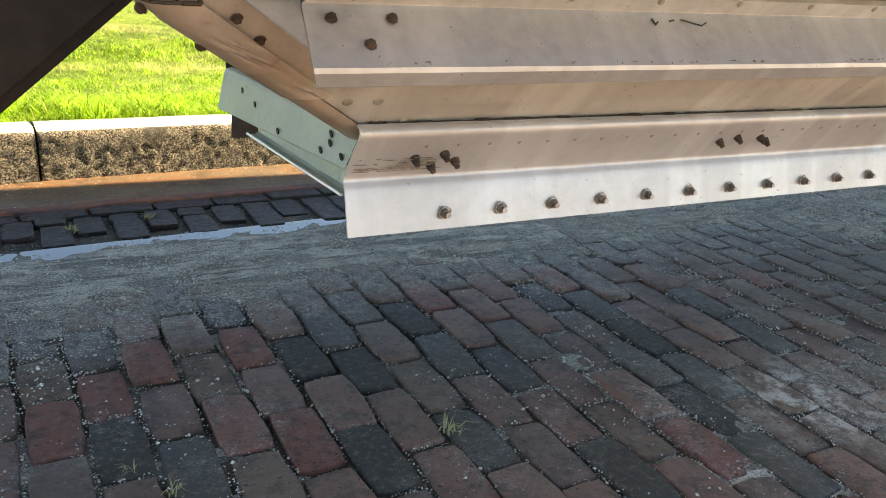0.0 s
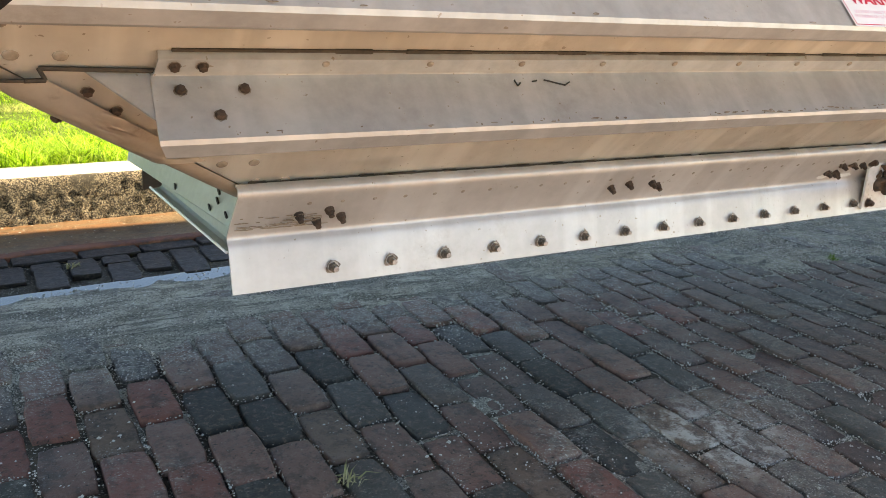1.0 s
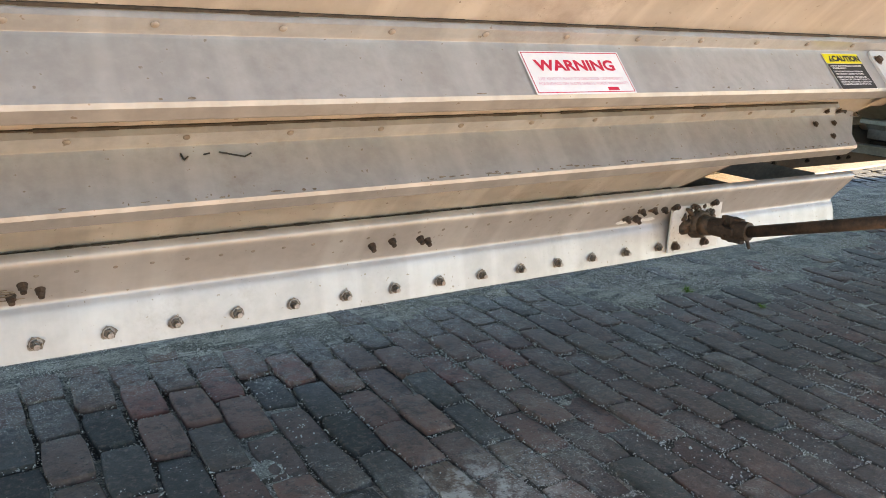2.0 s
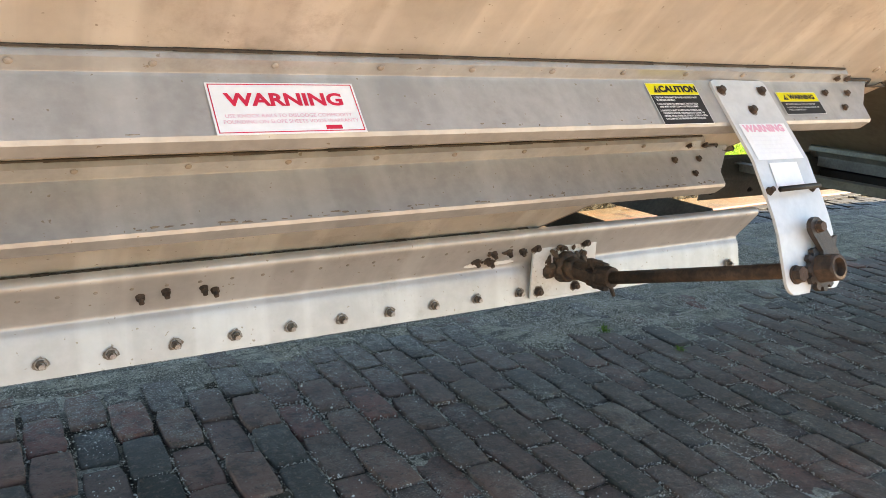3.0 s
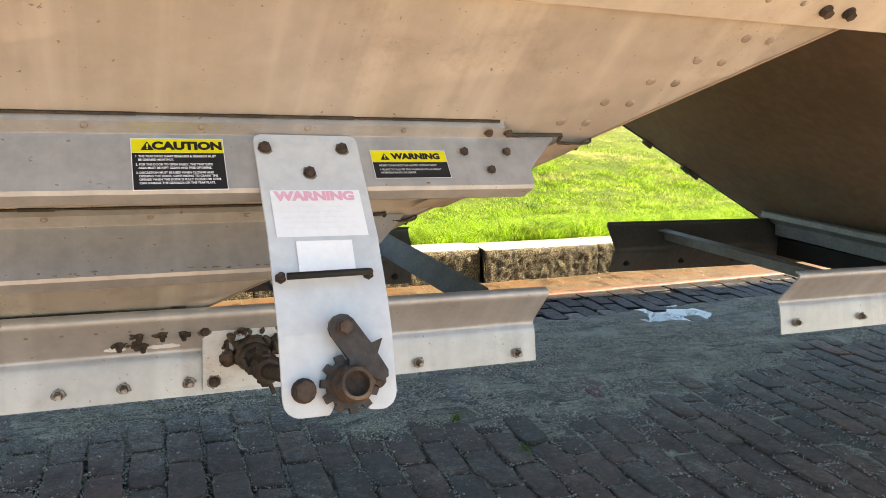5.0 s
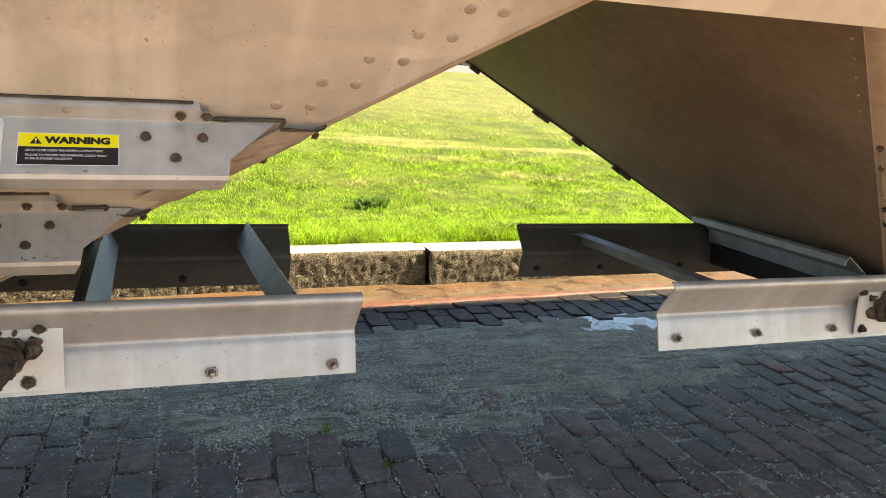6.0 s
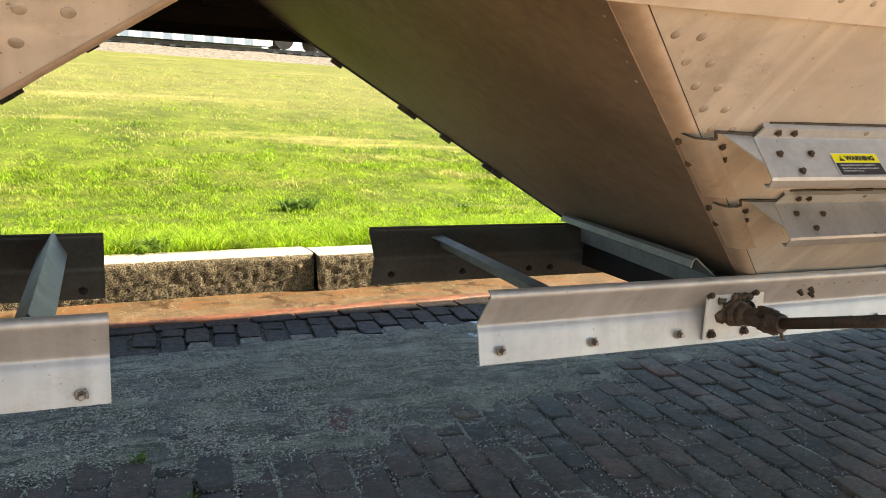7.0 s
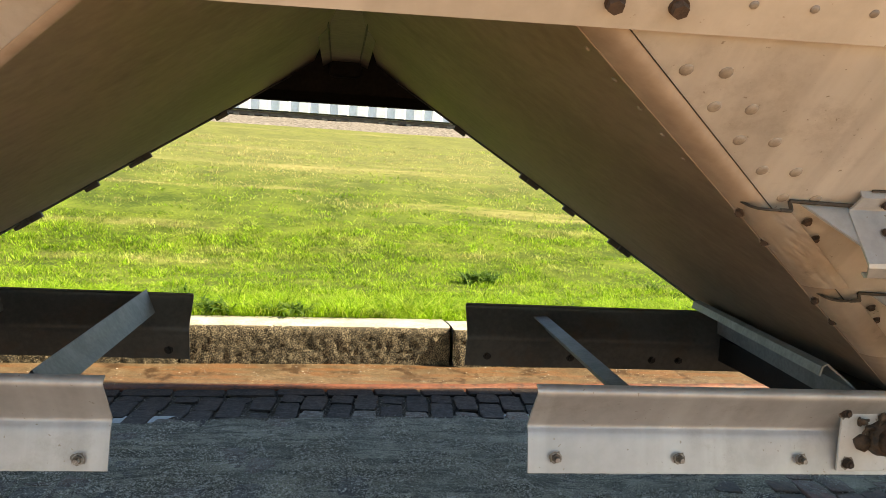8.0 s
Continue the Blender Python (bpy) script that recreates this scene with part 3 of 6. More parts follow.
def kerb_stone(u0, u1, out):
    bm = bmesh.new()
    n = max(int((u1 - u0) / 0.012), 4) if -3 < u0 < 9 else 6
    path = [(KERB_V, -0.02), (KERB_V, 0.03), (KERB_V, 0.045), (KERB_V, 0.06), (KERB_V, 0.075), (KERB_V, 0.09), (KERB_V, 0.105), (KERB_V, 0.12), (KERB_V, 0.135), (KERB_V, 0.15), (KERB_V, 0.165), (KERB_V, 0.18),
            (KERB_V, 0.195), (KERB_V + 0.002, 0.21), (KERB_V + 0.007, 0.224), (KERB_V + 0.018, 0.236), (KERB_V + 0.035, KERB_Z - 0.003), (KERB_V + 0.07, KERB_Z), (KERB_V + 0.14, KERB_Z), (KERB_BACK, KERB_Z - 0.006), (KERB_BACK, 0.0)]
    rows = []
    for k, (v, z) in enumerate(path):
        row = []
        for i in range(n + 1):
            u = u0 + (u1 - u0) * i / n
            end = min(i, n - i)
            rough = 0.0
            if z < 0.236:
                rough = 0.0085 * fbm(u, z * 1.5, 30.0, out * 9, 4) + 0.004 * fbm(u, z, 6.0, out * 5, 3) + (0.004 if end == 0 else 0)
                pit = fbm(u, z, 55.0, 2.0, 2)
                rough += 0.012 * max(pit - 0.25, 0)
            chip = 0.018 * max(fbm(u, 0.0, 5.0, 4.0) - 0.25, 0) if 0.2 < z and v < KERB_V + 0.05 else 0.0
            row.append(road(u, v - out + rough, z - chip * 1.5))
        rows.append(row)
    grid_sheet(bm, rows)
    for f in bm.faces:
        c = f.calc_center_median()
        f.material_index = 1 if c.z > 0.232 else 0
    bmesh.ops.holes_fill(bm, edges=[e for e in bm.edges if e.is_boundary])
    return bm


joints = [-30, -12, -7.2, -5.4, -3.5, -2.2, -0.540, 0.98, 2.42, 3.875, 4.79, 6.2, 7.7, 9.2, 11, 16, 40]
for i, (a, b) in enumerate(zip(joints, joints[1:])):
    part("kerb_stone", kerb_stone(a + 0.004, b - 0.004, [0.0, 0.006, -0.004, 0.010, 0.0, 0.004, 0.0, 0.004, 0.0, 0.046, 0.030, 0.002, 0.01, 0, 0, 0][i]), [KERB, KERB_TOP], kerb, smooth=True)

# ---- trailer ----
HALF = 0.472                       # the trailer's middle lies at y = HALF
S_Y, S_Z = 0.743, -0.669           # down the near side sheet
N_Y, N_Z = -0.669, -0.743          # outward from it


def side(s, n, far=False):
    y, z = s * S_Y + n * N_Y, 0.655 + s * S_Z + n * N_Z
    return (2 * HALF - y if far else y, z)


SIDE_OUT = (0, N_Y, N_Z)
trailer = thing("hopper_trailer", "beige painted grain hopper trailer parked over brick paving", "trailer", at=(3.04, HALF, 0))
trailer.matrix_world = Matrix.Translation((3.04, HALF, 0))
BACK = Matrix.Translation((-3.04, -HALF, 0))


# the body stands nose up against its trap rails: rails and skirt climb along the side sheet
CLIMB, CLIMB_X = -0.0185, 1.135
TILT = Matrix(((1, 0, 0, 0), (CLIMB * S_Y, 1, 0, -CLIMB_X * CLIMB * S_Y), (CLIMB * S_Z, 0, 1, -CLIMB_X * CLIMB * S_Z), (0, 0, 0, 1)))
tilted = set()


def climb(x):
    return CLIMB * (x - CLIMB_X)


def tpart(name, bm, mat, label="", smooth=False, parent=None, tilt=False):
    """A part of the trailer, built in world metres."""
    if tilt or parent in tilted:
        bmesh.ops.transform(bm, matrix=TILT, verts=bm.verts)
    bmesh.ops.transform(bm, matrix=BACK, verts=bm.verts)
    ob = part(name, bm, mat, parent or trailer, label, smooth)
    if tilt or parent in tilted:
        tilted.add(ob)
    return ob


def tput(name, me, parent, m, label=""):
    if parent in tilted:
        m = Matrix.Translation(TILT @ m.translation - m.translation) @ m
    return put(name, me, parent, BACK @ m, label)


def edge_x(z, which):
    """Where the hopper's corner lies at height z."""
    rise = (z - 0.64) / 0.62
    return {"1L": -0.19 - rise, "1R": 1.672 + rise, "2L": 4.42 - rise, "2R": 6.22 + rise}[which]




def far_edge(z, e):
    """Where a slope sheet's far edge lies at height z: its shift along x, and y."""
    if e in ("1R", "2L"):
        return (0.081 + 0.231 * (z - 0.86)) * (1 if e == "2L" else -1), 1.209 + 0.927 * (z - 0.86)
    s = (z - 0.655) / S_Z
    return 0.09 * (1 if e == "1L" else -1), side(s, 0.0, True)[0] - 0.02 - 0.04 * (z - 0.64) / 0.88


TOP_S, LOW_S = -0.99, 0.075
for h, (el, er) in (("1", ("1L", "1R")), ("2", ("2L", "2R"))):
    for far in (False, True):
        # side sheet
        bm = bmesh.new()
        ss = [LOW_S + (TOP_S - 0.16 - LOW_S) * i / 8 for i in range(9)]
        rows = []
        for s in ss:
            y, z = side(s, 0.0, far)
            a, b = edge_x(z, el) + (abs(far_edge(z, el)[0]) + 0.04 if far else 0.03), edge_x(z, er) - (abs(far_edge(z, er)[0]) + 0.04 if far else 0.012)
            rows.append([(a + (b - a) * i / 10, y, z) for i in range(11)])
        grid_sheet(bm, rows)
        bmesh.ops.solidify(bm, geom=bm.faces[:], thickness=0.004 if far else -0.004)
        sheet = tpart("side_sheet", bm, SHEET, "beige sloped hopper side sheet with rivets")
        # rolled corners between side sheet and slope sheet
        for e, sign in ((el, 1), (er, -1)):
            bm = bmesh.new()
            rows = []
            for s in ss:
                y, z = side(s, 0.0, far)
                x = edge_x(z, e) + ((abs(far_edge(z, e)[0]) + 0.015) * sign if far else 0.0)
                out = -1 if not far else 1
                # three control points: on the slope sheet, the corner, on the side sheet
                p0, p1, p2 = Vector((x - 0.002 * sign, y - out * (0.010 if e == "1R" else 0.034), z)), Vector((x - (0.004 if e == "1R" else 0.002) * sign, y + out * (0.003 if e == "1R" else 0.026), z)), Vector((x + (0.016 if e == "1R" else 0.050) * sign, y + out * 0.001, z - 0.001))
                rows.append([p0 * (1 - t) ** 2 + p1 * 2 * t * (1 - t) + p2 * t * t for t in (0, 0.1, 0.2, 0.3, 0.4, 0.5, 0.6, 0.7, 0.8, 0.9, 1)])
            grid_sheet(bm, rows)
            # the slope sheets' darker colour also dims the roll
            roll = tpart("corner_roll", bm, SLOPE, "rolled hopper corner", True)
            if not far and e != "1R":
                for col, r0, mat in ((0, 0.0013, SLOPE), (10, 0.0009, SEAL)):
                    bm = bmesh.new()
                    for p, q in zip([r[col] for r in rows], [r[col] for r in rows][1:]):
                        tube(bm, p + Vector((0, -0.001, 0)), q + Vector((0, -0.001, 0)), r0, r0, 5)
                    tpart("seam", bm, mat, "thin seam along rolled corner", parent=roll)
        # rivets beside the corners
        if not far:
            for e, sign in ((el, 1), (er, -1)):
                levels = [-0.93 + 0.060 * k for k in range(5)] if e != "1L" else [-0.79 + 0.06 * k for k in range(8)] + [-0.09, -0.025]
                for s in levels:
                    y, z = side(s, 0.0)
                    for dx in (0.085, 0.140) if sign > 0 else (0.090, 0.146):
                        tput("rivet", RIVET, sheet, aim((edge_x(z, e) + sign * dx, y, z), SIDE_OUT))
    # slope sheets
    for e in (el, er):
        bm = bmesh.new()
        rows = []
        for i in range(9):
            z = 0.64 + (1.555 - 0.64) * i / 8
            x = edge_x(z, e)
            s = (z - 0.655) / S_Z
            y0 = side(s, 0.0)[0] + (0.008 if e == "1R" else 0.030)
            lean, y1 = far_edge(z, e)
            rows.append([(x + lean * k / 8, y0 + (y1 - y0) * k / 8, z) for k in range(9)])
        grid_sheet(bm, rows)
        bmesh.ops.solidify(bm, geom=bm.faces[:], thickness=0.004)
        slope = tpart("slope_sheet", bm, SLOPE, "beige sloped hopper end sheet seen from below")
        if e == "2L":
            for z in [1.30 - 0.033 * k for k in range(5)]:
                tput("rivet", RIVET_DARK, slope, aim((edge_x(z, e) - 0.001, side((z - 0.655) / S_Z, 0.0)[0] + 0.062, z), (-0.62, 0, -0.8)))
        # clips along the far edge
        bm = bmesh.new()
        box(bm, (-0.028, -0.010, -0.016), (0.028, 0.010, 0.016), 0.004)
        clip = mesh_of("edge_clip", bm, DARK)
        # folded edge strip below the far edge
        bm = bmesh.new()
        strip = [Vector((edge_x(z, e) + far_edge(z, e)[0], far_edge(z, e)[1] + 0.004, z - 0.004)) for z in (0.66, 0.88, 1.10, 1.32, 1.54)]
        for p, q in zip(strip, strip[1:]):
            tube(bm, p, q, 0.0045, 0.0045, 8)
        tpart("edge_bead", bm, DARK, "dark folded edge bead", True, parent=slope)
        for z in (0.86, 0.885, 1.0, 1.095, 1.115, 1.30):
            lean, y1 = far_edge(z, e)
            way = Vector((1 if e in ("1R", "2R") else -1, 0, 0.62))
            tput("edge_clip", clip, slope, aim((edge_x(z, e) + lean, y1 + 0.01, z - 0.006), way.cross((0, 1, 0)), way))
    # sliding trap under the outlet
    bm = bmesh.new()
    a, b = edge_x(0.64, el), edge_x(0.64, er)
    box(bm, (a + 0.03, 0.03, 0.590), (b - 0.03, 2 * HALF - 0.03, 0.600))
    tpart("trap_door", bm, DARK, "dark sliding trap plate under outlet")
    # shade of the cavity under the trap, as a solid black box
    bm = bmesh.new()
    box(bm, (a + (0.03 if h == "1" else -0.02), 0.045, 0.505), (b - (0.03 if h == "1" else -0.02), 2 * HALF - 0.045, 0.588), 0.004)
    tpart("trap_slide_frame", bm, BLACK, "black trap slide frame under outlet, the cavity's shade in its colour")

# sub-rail skirt, body walls, roof and ends
for far in (False, True):
    bm = bmesh.new()
    drop = 0.0 if not far else -0.10
    low = 0.0 if far else -climb(2.95)
    pts = [side(-0.985 + drop + low, 0.004, far), side(-1.155 + low, 0.004, far), ((-0.85 if not far else 2 * HALF + 0.85), 1.475), ((-0.85 if not far else 2 * HALF + 0.85), 2.2), ((-0.85 if not far else 2 * HALF + 0.85), 3.3)]
    pressed(bm, pts, 0.006 if far else -0.006, -3.3, 10.6)
    # the far wall takes the shade colour instead of its beige
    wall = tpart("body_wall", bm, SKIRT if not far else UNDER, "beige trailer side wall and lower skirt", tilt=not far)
    if not far:
        for i in range(70):
            x = 3.514 + 0.0765 * (i - 60)
            if 2.62 < x < 3.48:
                continue
            y, z = side(-1.032 + low, 0.010)
            tput("rivet", RIVET_SMALL, wall, aim((x, y, z), SIDE_OUT))
        for x in (2.657, 2.711, 3.347, 3.425):
            y, z = side(-1.022 + low, 0.010)
            tput("bolt", NUT_PIVOT, wall, aim((x, y, z), SIDE_OUT), "dark rusty bolt")
bm = bmesh.new()
box(bm, (-3.3, -0.85, 3.3), (10.6, 2 * HALF + 0.85, 3.32))
tpart("roof", bm, PAINT, "trailer top cover")
for x in (-3.3, 10.6):
    bm = bmesh.new()
    box(bm, (x, -0.85, 1.3), (x + 0.02, 2 * HALF + 0.85, 3.3))
    tpart("end_wall", bm, PAINT, "trailer end wall")
# near-black sheet closes the space over the hoppers, shade in its colour
bm = bmesh.new()
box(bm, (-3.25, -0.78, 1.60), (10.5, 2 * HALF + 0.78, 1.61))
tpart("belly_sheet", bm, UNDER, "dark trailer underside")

# ridge cap where the two slope sheets meet
bm = bmesh.new()
for x0, z0, x1, z1 in ((2.950, 1.536, 2.985, 1.552), (2.985, 1.552, 3.105, 1.552), (3.105, 1.552, 3.140, 1.536)):
    slab(bm, [(x0, -0.55, z0), (x1, -0.55, z1), (x1, 1.80, z1), (x0, 1.80, z0)], (0, 0, 0.005))
ridge = tpart("ridge_cap", bm, RIDGE_SHADE, "beige folded cap along the ridge between hoppers, darkened for shade")
bm = bmesh.new()
for x in (2.985, 3.105):
    tube(bm, (x, -0.5, 1.549), (x, 1.80, 1.549), 0.0035, 0.0035, 6)
tpart("ridge_seam", bm, SEAL, "dark seams of the ridge cap", parent=ridge)
bm = bmesh.new()
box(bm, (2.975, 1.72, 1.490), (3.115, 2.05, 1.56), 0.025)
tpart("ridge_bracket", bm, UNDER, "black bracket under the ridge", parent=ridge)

# knock rails


def knock_rail(name, s0, x0, x1, label, b=0.120):
    a = 0.031 if s0 < -0.5 else 0.036
    lip = 0.031 if s0 < -0.5 else 0.036
    line = [side(s0 - a, 0.0), side(s0 - a, 0.010), side(s0 - 0.010, 0.010), side(s0 - 0.004, 0.0108), side(s0 - 0.001, 0.0135), side(s0, 0.020), side(s0 + 0.001, b - 0.0014), side(s0 + 0.0024, b), side(s0 + lip - 0.006, b + 0.001), side(s0 + lip - 0.0015, b - 0.001), side(s0 + lip, b - 0.010)]
    bm = bmesh.new()
    left = [0.012, 0.012, 0.010, 0.008, 0.006, 0.004, 0.0, 0.001, 0.011, 0.012, 0.012]
    right = [-0.04, -0.04, -0.028, -0.02, 0.010, 0.012, 0.0, -0.001, -0.011, -0.012, -0.012]
    pressed(bm, line, 0.004, [x0 + d for d in left], [x1 + d for d in right])
    ob = tpart(name, bm, RAIL, label, tilt=True)
    # dirt and shadow line of the joint above the flange, as a dark tube
    bm = bmesh.new()
    y, z = side(s0 - a - 0.0062, 0.0020)
    steps = [(x0 + 0.03 + (x1 - 0.08 - x0) * i / 40, y, z) for i in range(41)]
    for i, (p, q) in enumerate(zip(steps, steps[1:])):
        r0 = 0.0030 + 0.0018 * fbm(i * 0.37, s0, 3.0, 1.0)
        tube(bm, p, q, r0, r0, 5)
    tpart("seam", bm, SEAL, "dirty seam above rail with its gap shadow as a dark tube", parent=ob)
    return ob


WEB_OUT = (0, -S_Y, -S_Z)      # outward normal of a knock rail's face


def web_at(x, s0, n):
    y, z = side(s0 - 0.0052 + 0.002 * n / 0.13, n)
    return (x, y, z)


def web_bolts(rail, s0, spots, me=HEAD):
    for x, n in spots:
        tput("bolt", me, rail, aim(web_at(x, s0, n), WEB_OUT), "rusty bolt")


def flange_rivets(rail, s0, xs):
    for x in xs:
        y, z = side(s0 - (0.023 if s0 < -0.5 else 0.029), 0.0145)
        tput("rivet", RIVET_SMALL, rail, aim((x, y, z), SIDE_OUT))


UP, LO = -0.632, -0.373
rail_up = knock_rail("knock_rail", UP, -0.60, 2.215, "grey pressed metal knock rail with warning labels")
rail_lo = knock_rail("knock_rail", LO, -0.372, 1.986, "grey pressed metal knock rail with rusty bolts", 0.117)
rail_up2 = knock_rail("knock_rail", UP, 3.842, 6.73, "grey pressed metal knock rail with warning labels")
rail_lo2 = knock_rail("knock_rail", LO, 4.125, 6.5, "grey pressed metal knock rail", 0.117)
flange_rivets(rail_up, UP, [0.129 + 0.1685 * i for i in range(-3, 12)])
flange_rivets(rail_lo, LO, [0.042 + 0.1705 * i for i in range(-1, 11)])
flange_rivets(rail_up2, UP, [4.16 + 0.1718 * i for i in range(0, 14)])
flange_rivets(rail_lo2, LO, [4.42 + 0.1735 * i for i in range(0, 12)])
web_bolts(rail_up, UP, [(2.094, 0.047), (2.179, 0.047), (2.137, 0.087), (-0.46, 0.047), (-0.54, 0.047), (-0.51, 0.087)])
web_bolts(rail_lo, LO, [(-0.333, 0.040), (-0.247, 0.039), (-0.288, 0.081), (1.852, 0.043), (1.935, 0.043), (1.899, 0.083)])
web_bolts(rail_up2, UP, [(3.893, 0.060), (3.982, 0.059), (3.932, 0.104)])
web_bolts(rail_lo2, LO, [(4.181, 0.048), (4.270, 0.051), (4.223, 0.092)])
for rail, s0, xs in ((rail_up, UP, (2.146, 2.185)), (rail_lo, LO, (-0.339, -0.302, 1.90, 1.955)), (rail_up2, UP, (3.90, 3.945)), (rail_lo2, LO, (4.190, 4.225))):
    for x in xs:
        y, z = side(s0 - (0.021 if s0 < -0.5 else 0.025), 0.0145)
        tput("bolt", HEAD, rail, aim((x, y, z), SIDE_OUT), "rusty bolt")

# end gussets from each rail's end to the hopper corner
for x, s0, sign in ((2.218, UP, 1), (1.990, LO, 1), (-0.366, LO, -1), (3.850, UP, -1), (4.133, LO, -1)):
    bm = bmesh.new()
    s0 += climb(x)
    a, b, c = web_at(x, s0 + 0.004, 0.002), web_at(x, s0 + 0.004, 0.085), web_at(x + sign * 0.080, s0 + 0.004, 0.004)
    slab(bm, [a, b, c], Vector(WEB_OUT) * -0.004)
    tpart("gusset", bm, RAIL, "small triangular metal gusset")
    # wrapped corner plate below the gusset
    bm = bmesh.new()
    rows = []
    for i in range(7):
        s = s0 + 0.005 + 0.036 * i
        y, z = side(s, 0.012)
        e = "1R" if x < 3 and sign > 0 else "1L" if x < 3 else "2L"
        xe = edge_x(z, e)
        p0, p1, p2 = Vector((xe + 0.007 * sign, y + 0.030, z - 0.002)), Vector((xe + 0.008 * sign, y - 0.030, z - 0.002)), Vector((xe - 0.075 * sign, y + 0.004, z - 0.002))
        dip = [0.014, 0.009, 0.004, 0.001, 0, 0.0, 0.0] if i == 0 else [0] * 7
        rows.append([p0 * (1 - t) ** 2 + p1 * 2 * t * (1 - t) + p2 * t * t + Vector((0, 0, dip[k])) for k, t in enumerate((0, 0.17, 0.34, 0.5, 0.67, 0.84, 1))])
    grid_sheet(bm, rows)
    bmesh.ops.solidify(bm, geom=bm.faces[:], thickness=0.003)
    plate = tpart("corner_plate", bm, WRAP, "wrapped corner plate", "angle")
    bm = bmesh.new()
    y, z = side(s0 - 0.004, 0.006)
    trail = [p + Vector((0, -0.003, -0.0005)) for p in rows[0]] + [Vector((edge_x(z, e) - 0.085 * sign, y, z + 0.002)), Vector((x - 0.02 * sign, y - 0.002, z))]
    for k, (p, q) in enumerate(zip(trail, trail[1:])):
        r0 = 0.0022 if k < 5 else 0.0032
        tube(bm, p, q, r0, r0, 6)
    tpart("seam", bm, SEAL, "dark open seam", parent=plate)
    for dx, ds in ((0.012, 0.03), (-0.006, 0.105)):
        y2, z2 = side(s0 + ds, 0.004)
        tput("bolt", HEAD, plate, aim((edge_x(z2, e) + sign * 0.008, y2 + 0.016, z2), (sign * 0.7, -0.5, -0.5)), "rusty bolt")
    for dx, ds in ((0.095, 0.045), (0.085, 0.09)):
        y2, z2 = side(s0 + ds, 0.002)
        tput("bolt", HEAD, plate, aim((edge_x(z2, e) - sign * dx, y2, z2), SIDE_OUT), "rusty bolt")

# marker squiggle on the lower rail
bm = bmesh.new()
stroke = [(0.190, 0.046), (0.193, 0.058), (0.20, 0.052), (0.225, 0.050), (0.235, 0.048), (0.25, 0.047), (0.262, 0.050), (0.275, 0.054), (0.29, 0.058), (0.302, 0.052)]
stroke = [(x + 0.014, n - 0.0165) for x, n in stroke]
for i, ((x, n), (x2, n2)) in enumerate(zip(stroke, stroke[1:])):
    if i in (2, 4):
        continue
    p, q = Vector(web_at(x, LO, n)) + Vector(WEB_OUT) * 0.0015, Vector(web_at(x2, LO, n2)) + Vector(WEB_OUT) * 0.0015
    tube(bm, p, q, 0.0014, sides=6)
tpart("pen_mark", bm, PEN, "black marker scribble", parent=rail_lo)

# ---- labels on the rails ----


def web_pose(x, s0, n):
    """Label frame on a rail's face: x along the trailer, y up the face."""
    at = Vector(web_at(x, s0, n)) + Vector(WEB_OUT) * 0.0012
    z = Vector(WEB_OUT)
    return Matrix(((1, 0, 0, at.x), (0, -N_Y, z.y, at.y), (0, -N_Z, z.z, at.z), (0, 0, 0, 1)))


def triangle_sign(bm, m, x, y, h, slot, slot_in):
    face(bm, [m @ Vector((x + a * h, y + b * h, 0.0013)) for a, b in ((-0.58, -0.5), (0.58, -0.5), (0, 0.5))], slot)
    face(bm, [m @ Vector((x + a * h, y + b * h, 0.0019)) for a, b in ((-0.06, -0.22), (0.06, -0.22), (0.09, 0.2), (-0.09, 0.2))], slot_in)
    face(bm, [m @ Vector((x + a * h, y + b * h, 0.0019)) for a, b in ((-0.06, -0.4), (0.06, -0.4), (0.06, -0.29), (-0.06, -0.29))], slot_in)


def big_warning(rail, x, s0):
    m = web_pose(x, s0, 0.0765)
    w, h = 0.111, 0.0445
    bm = bmesh.new()
    patch(bm, m, -w, -h, w, h, 0)
    t = 0.0016
    for a in ((-w + 0.003, h - 0.004, w - 0.003, h - 0.004 + t), (-w + 0.003, -h + 0.003, w - 0.003, -h + 0.003 + t), (-w + 0.003, -h + 0.003, -w + 0.003 + t, h - 0.003), (w - 0.003 - t, -h + 0.003, w - 0.003, h - 0.003)):
        patch(bm, m, *a, 1, 0.0010)
    letters("WARNING", 0.0300, 1, bm, m, 0, 0.0135, "CENTER", 1.20, 0.0011)
    letters("USE KNOCK RAILS TO DISLODGE COMMODITY", 0.0088, 2, bm, m, 0, -0.0135, "CENTER", 1.00)
    letters("POUNDING ON SLOPE SHEETS VOIDS WARRANTY", 0.0088, 2, bm, m, 0.002, -0.0235, "CENTER", 1.00)
    patch(bm, m, 0.048, -0.0380, 0.073, -0.0310, 1, 0.0010)
    tpart("warning_label", bm, [LABEL_WHITE, LABEL_RED, LABEL_PINK], "white label with red WARNING lettering", parent=rail)


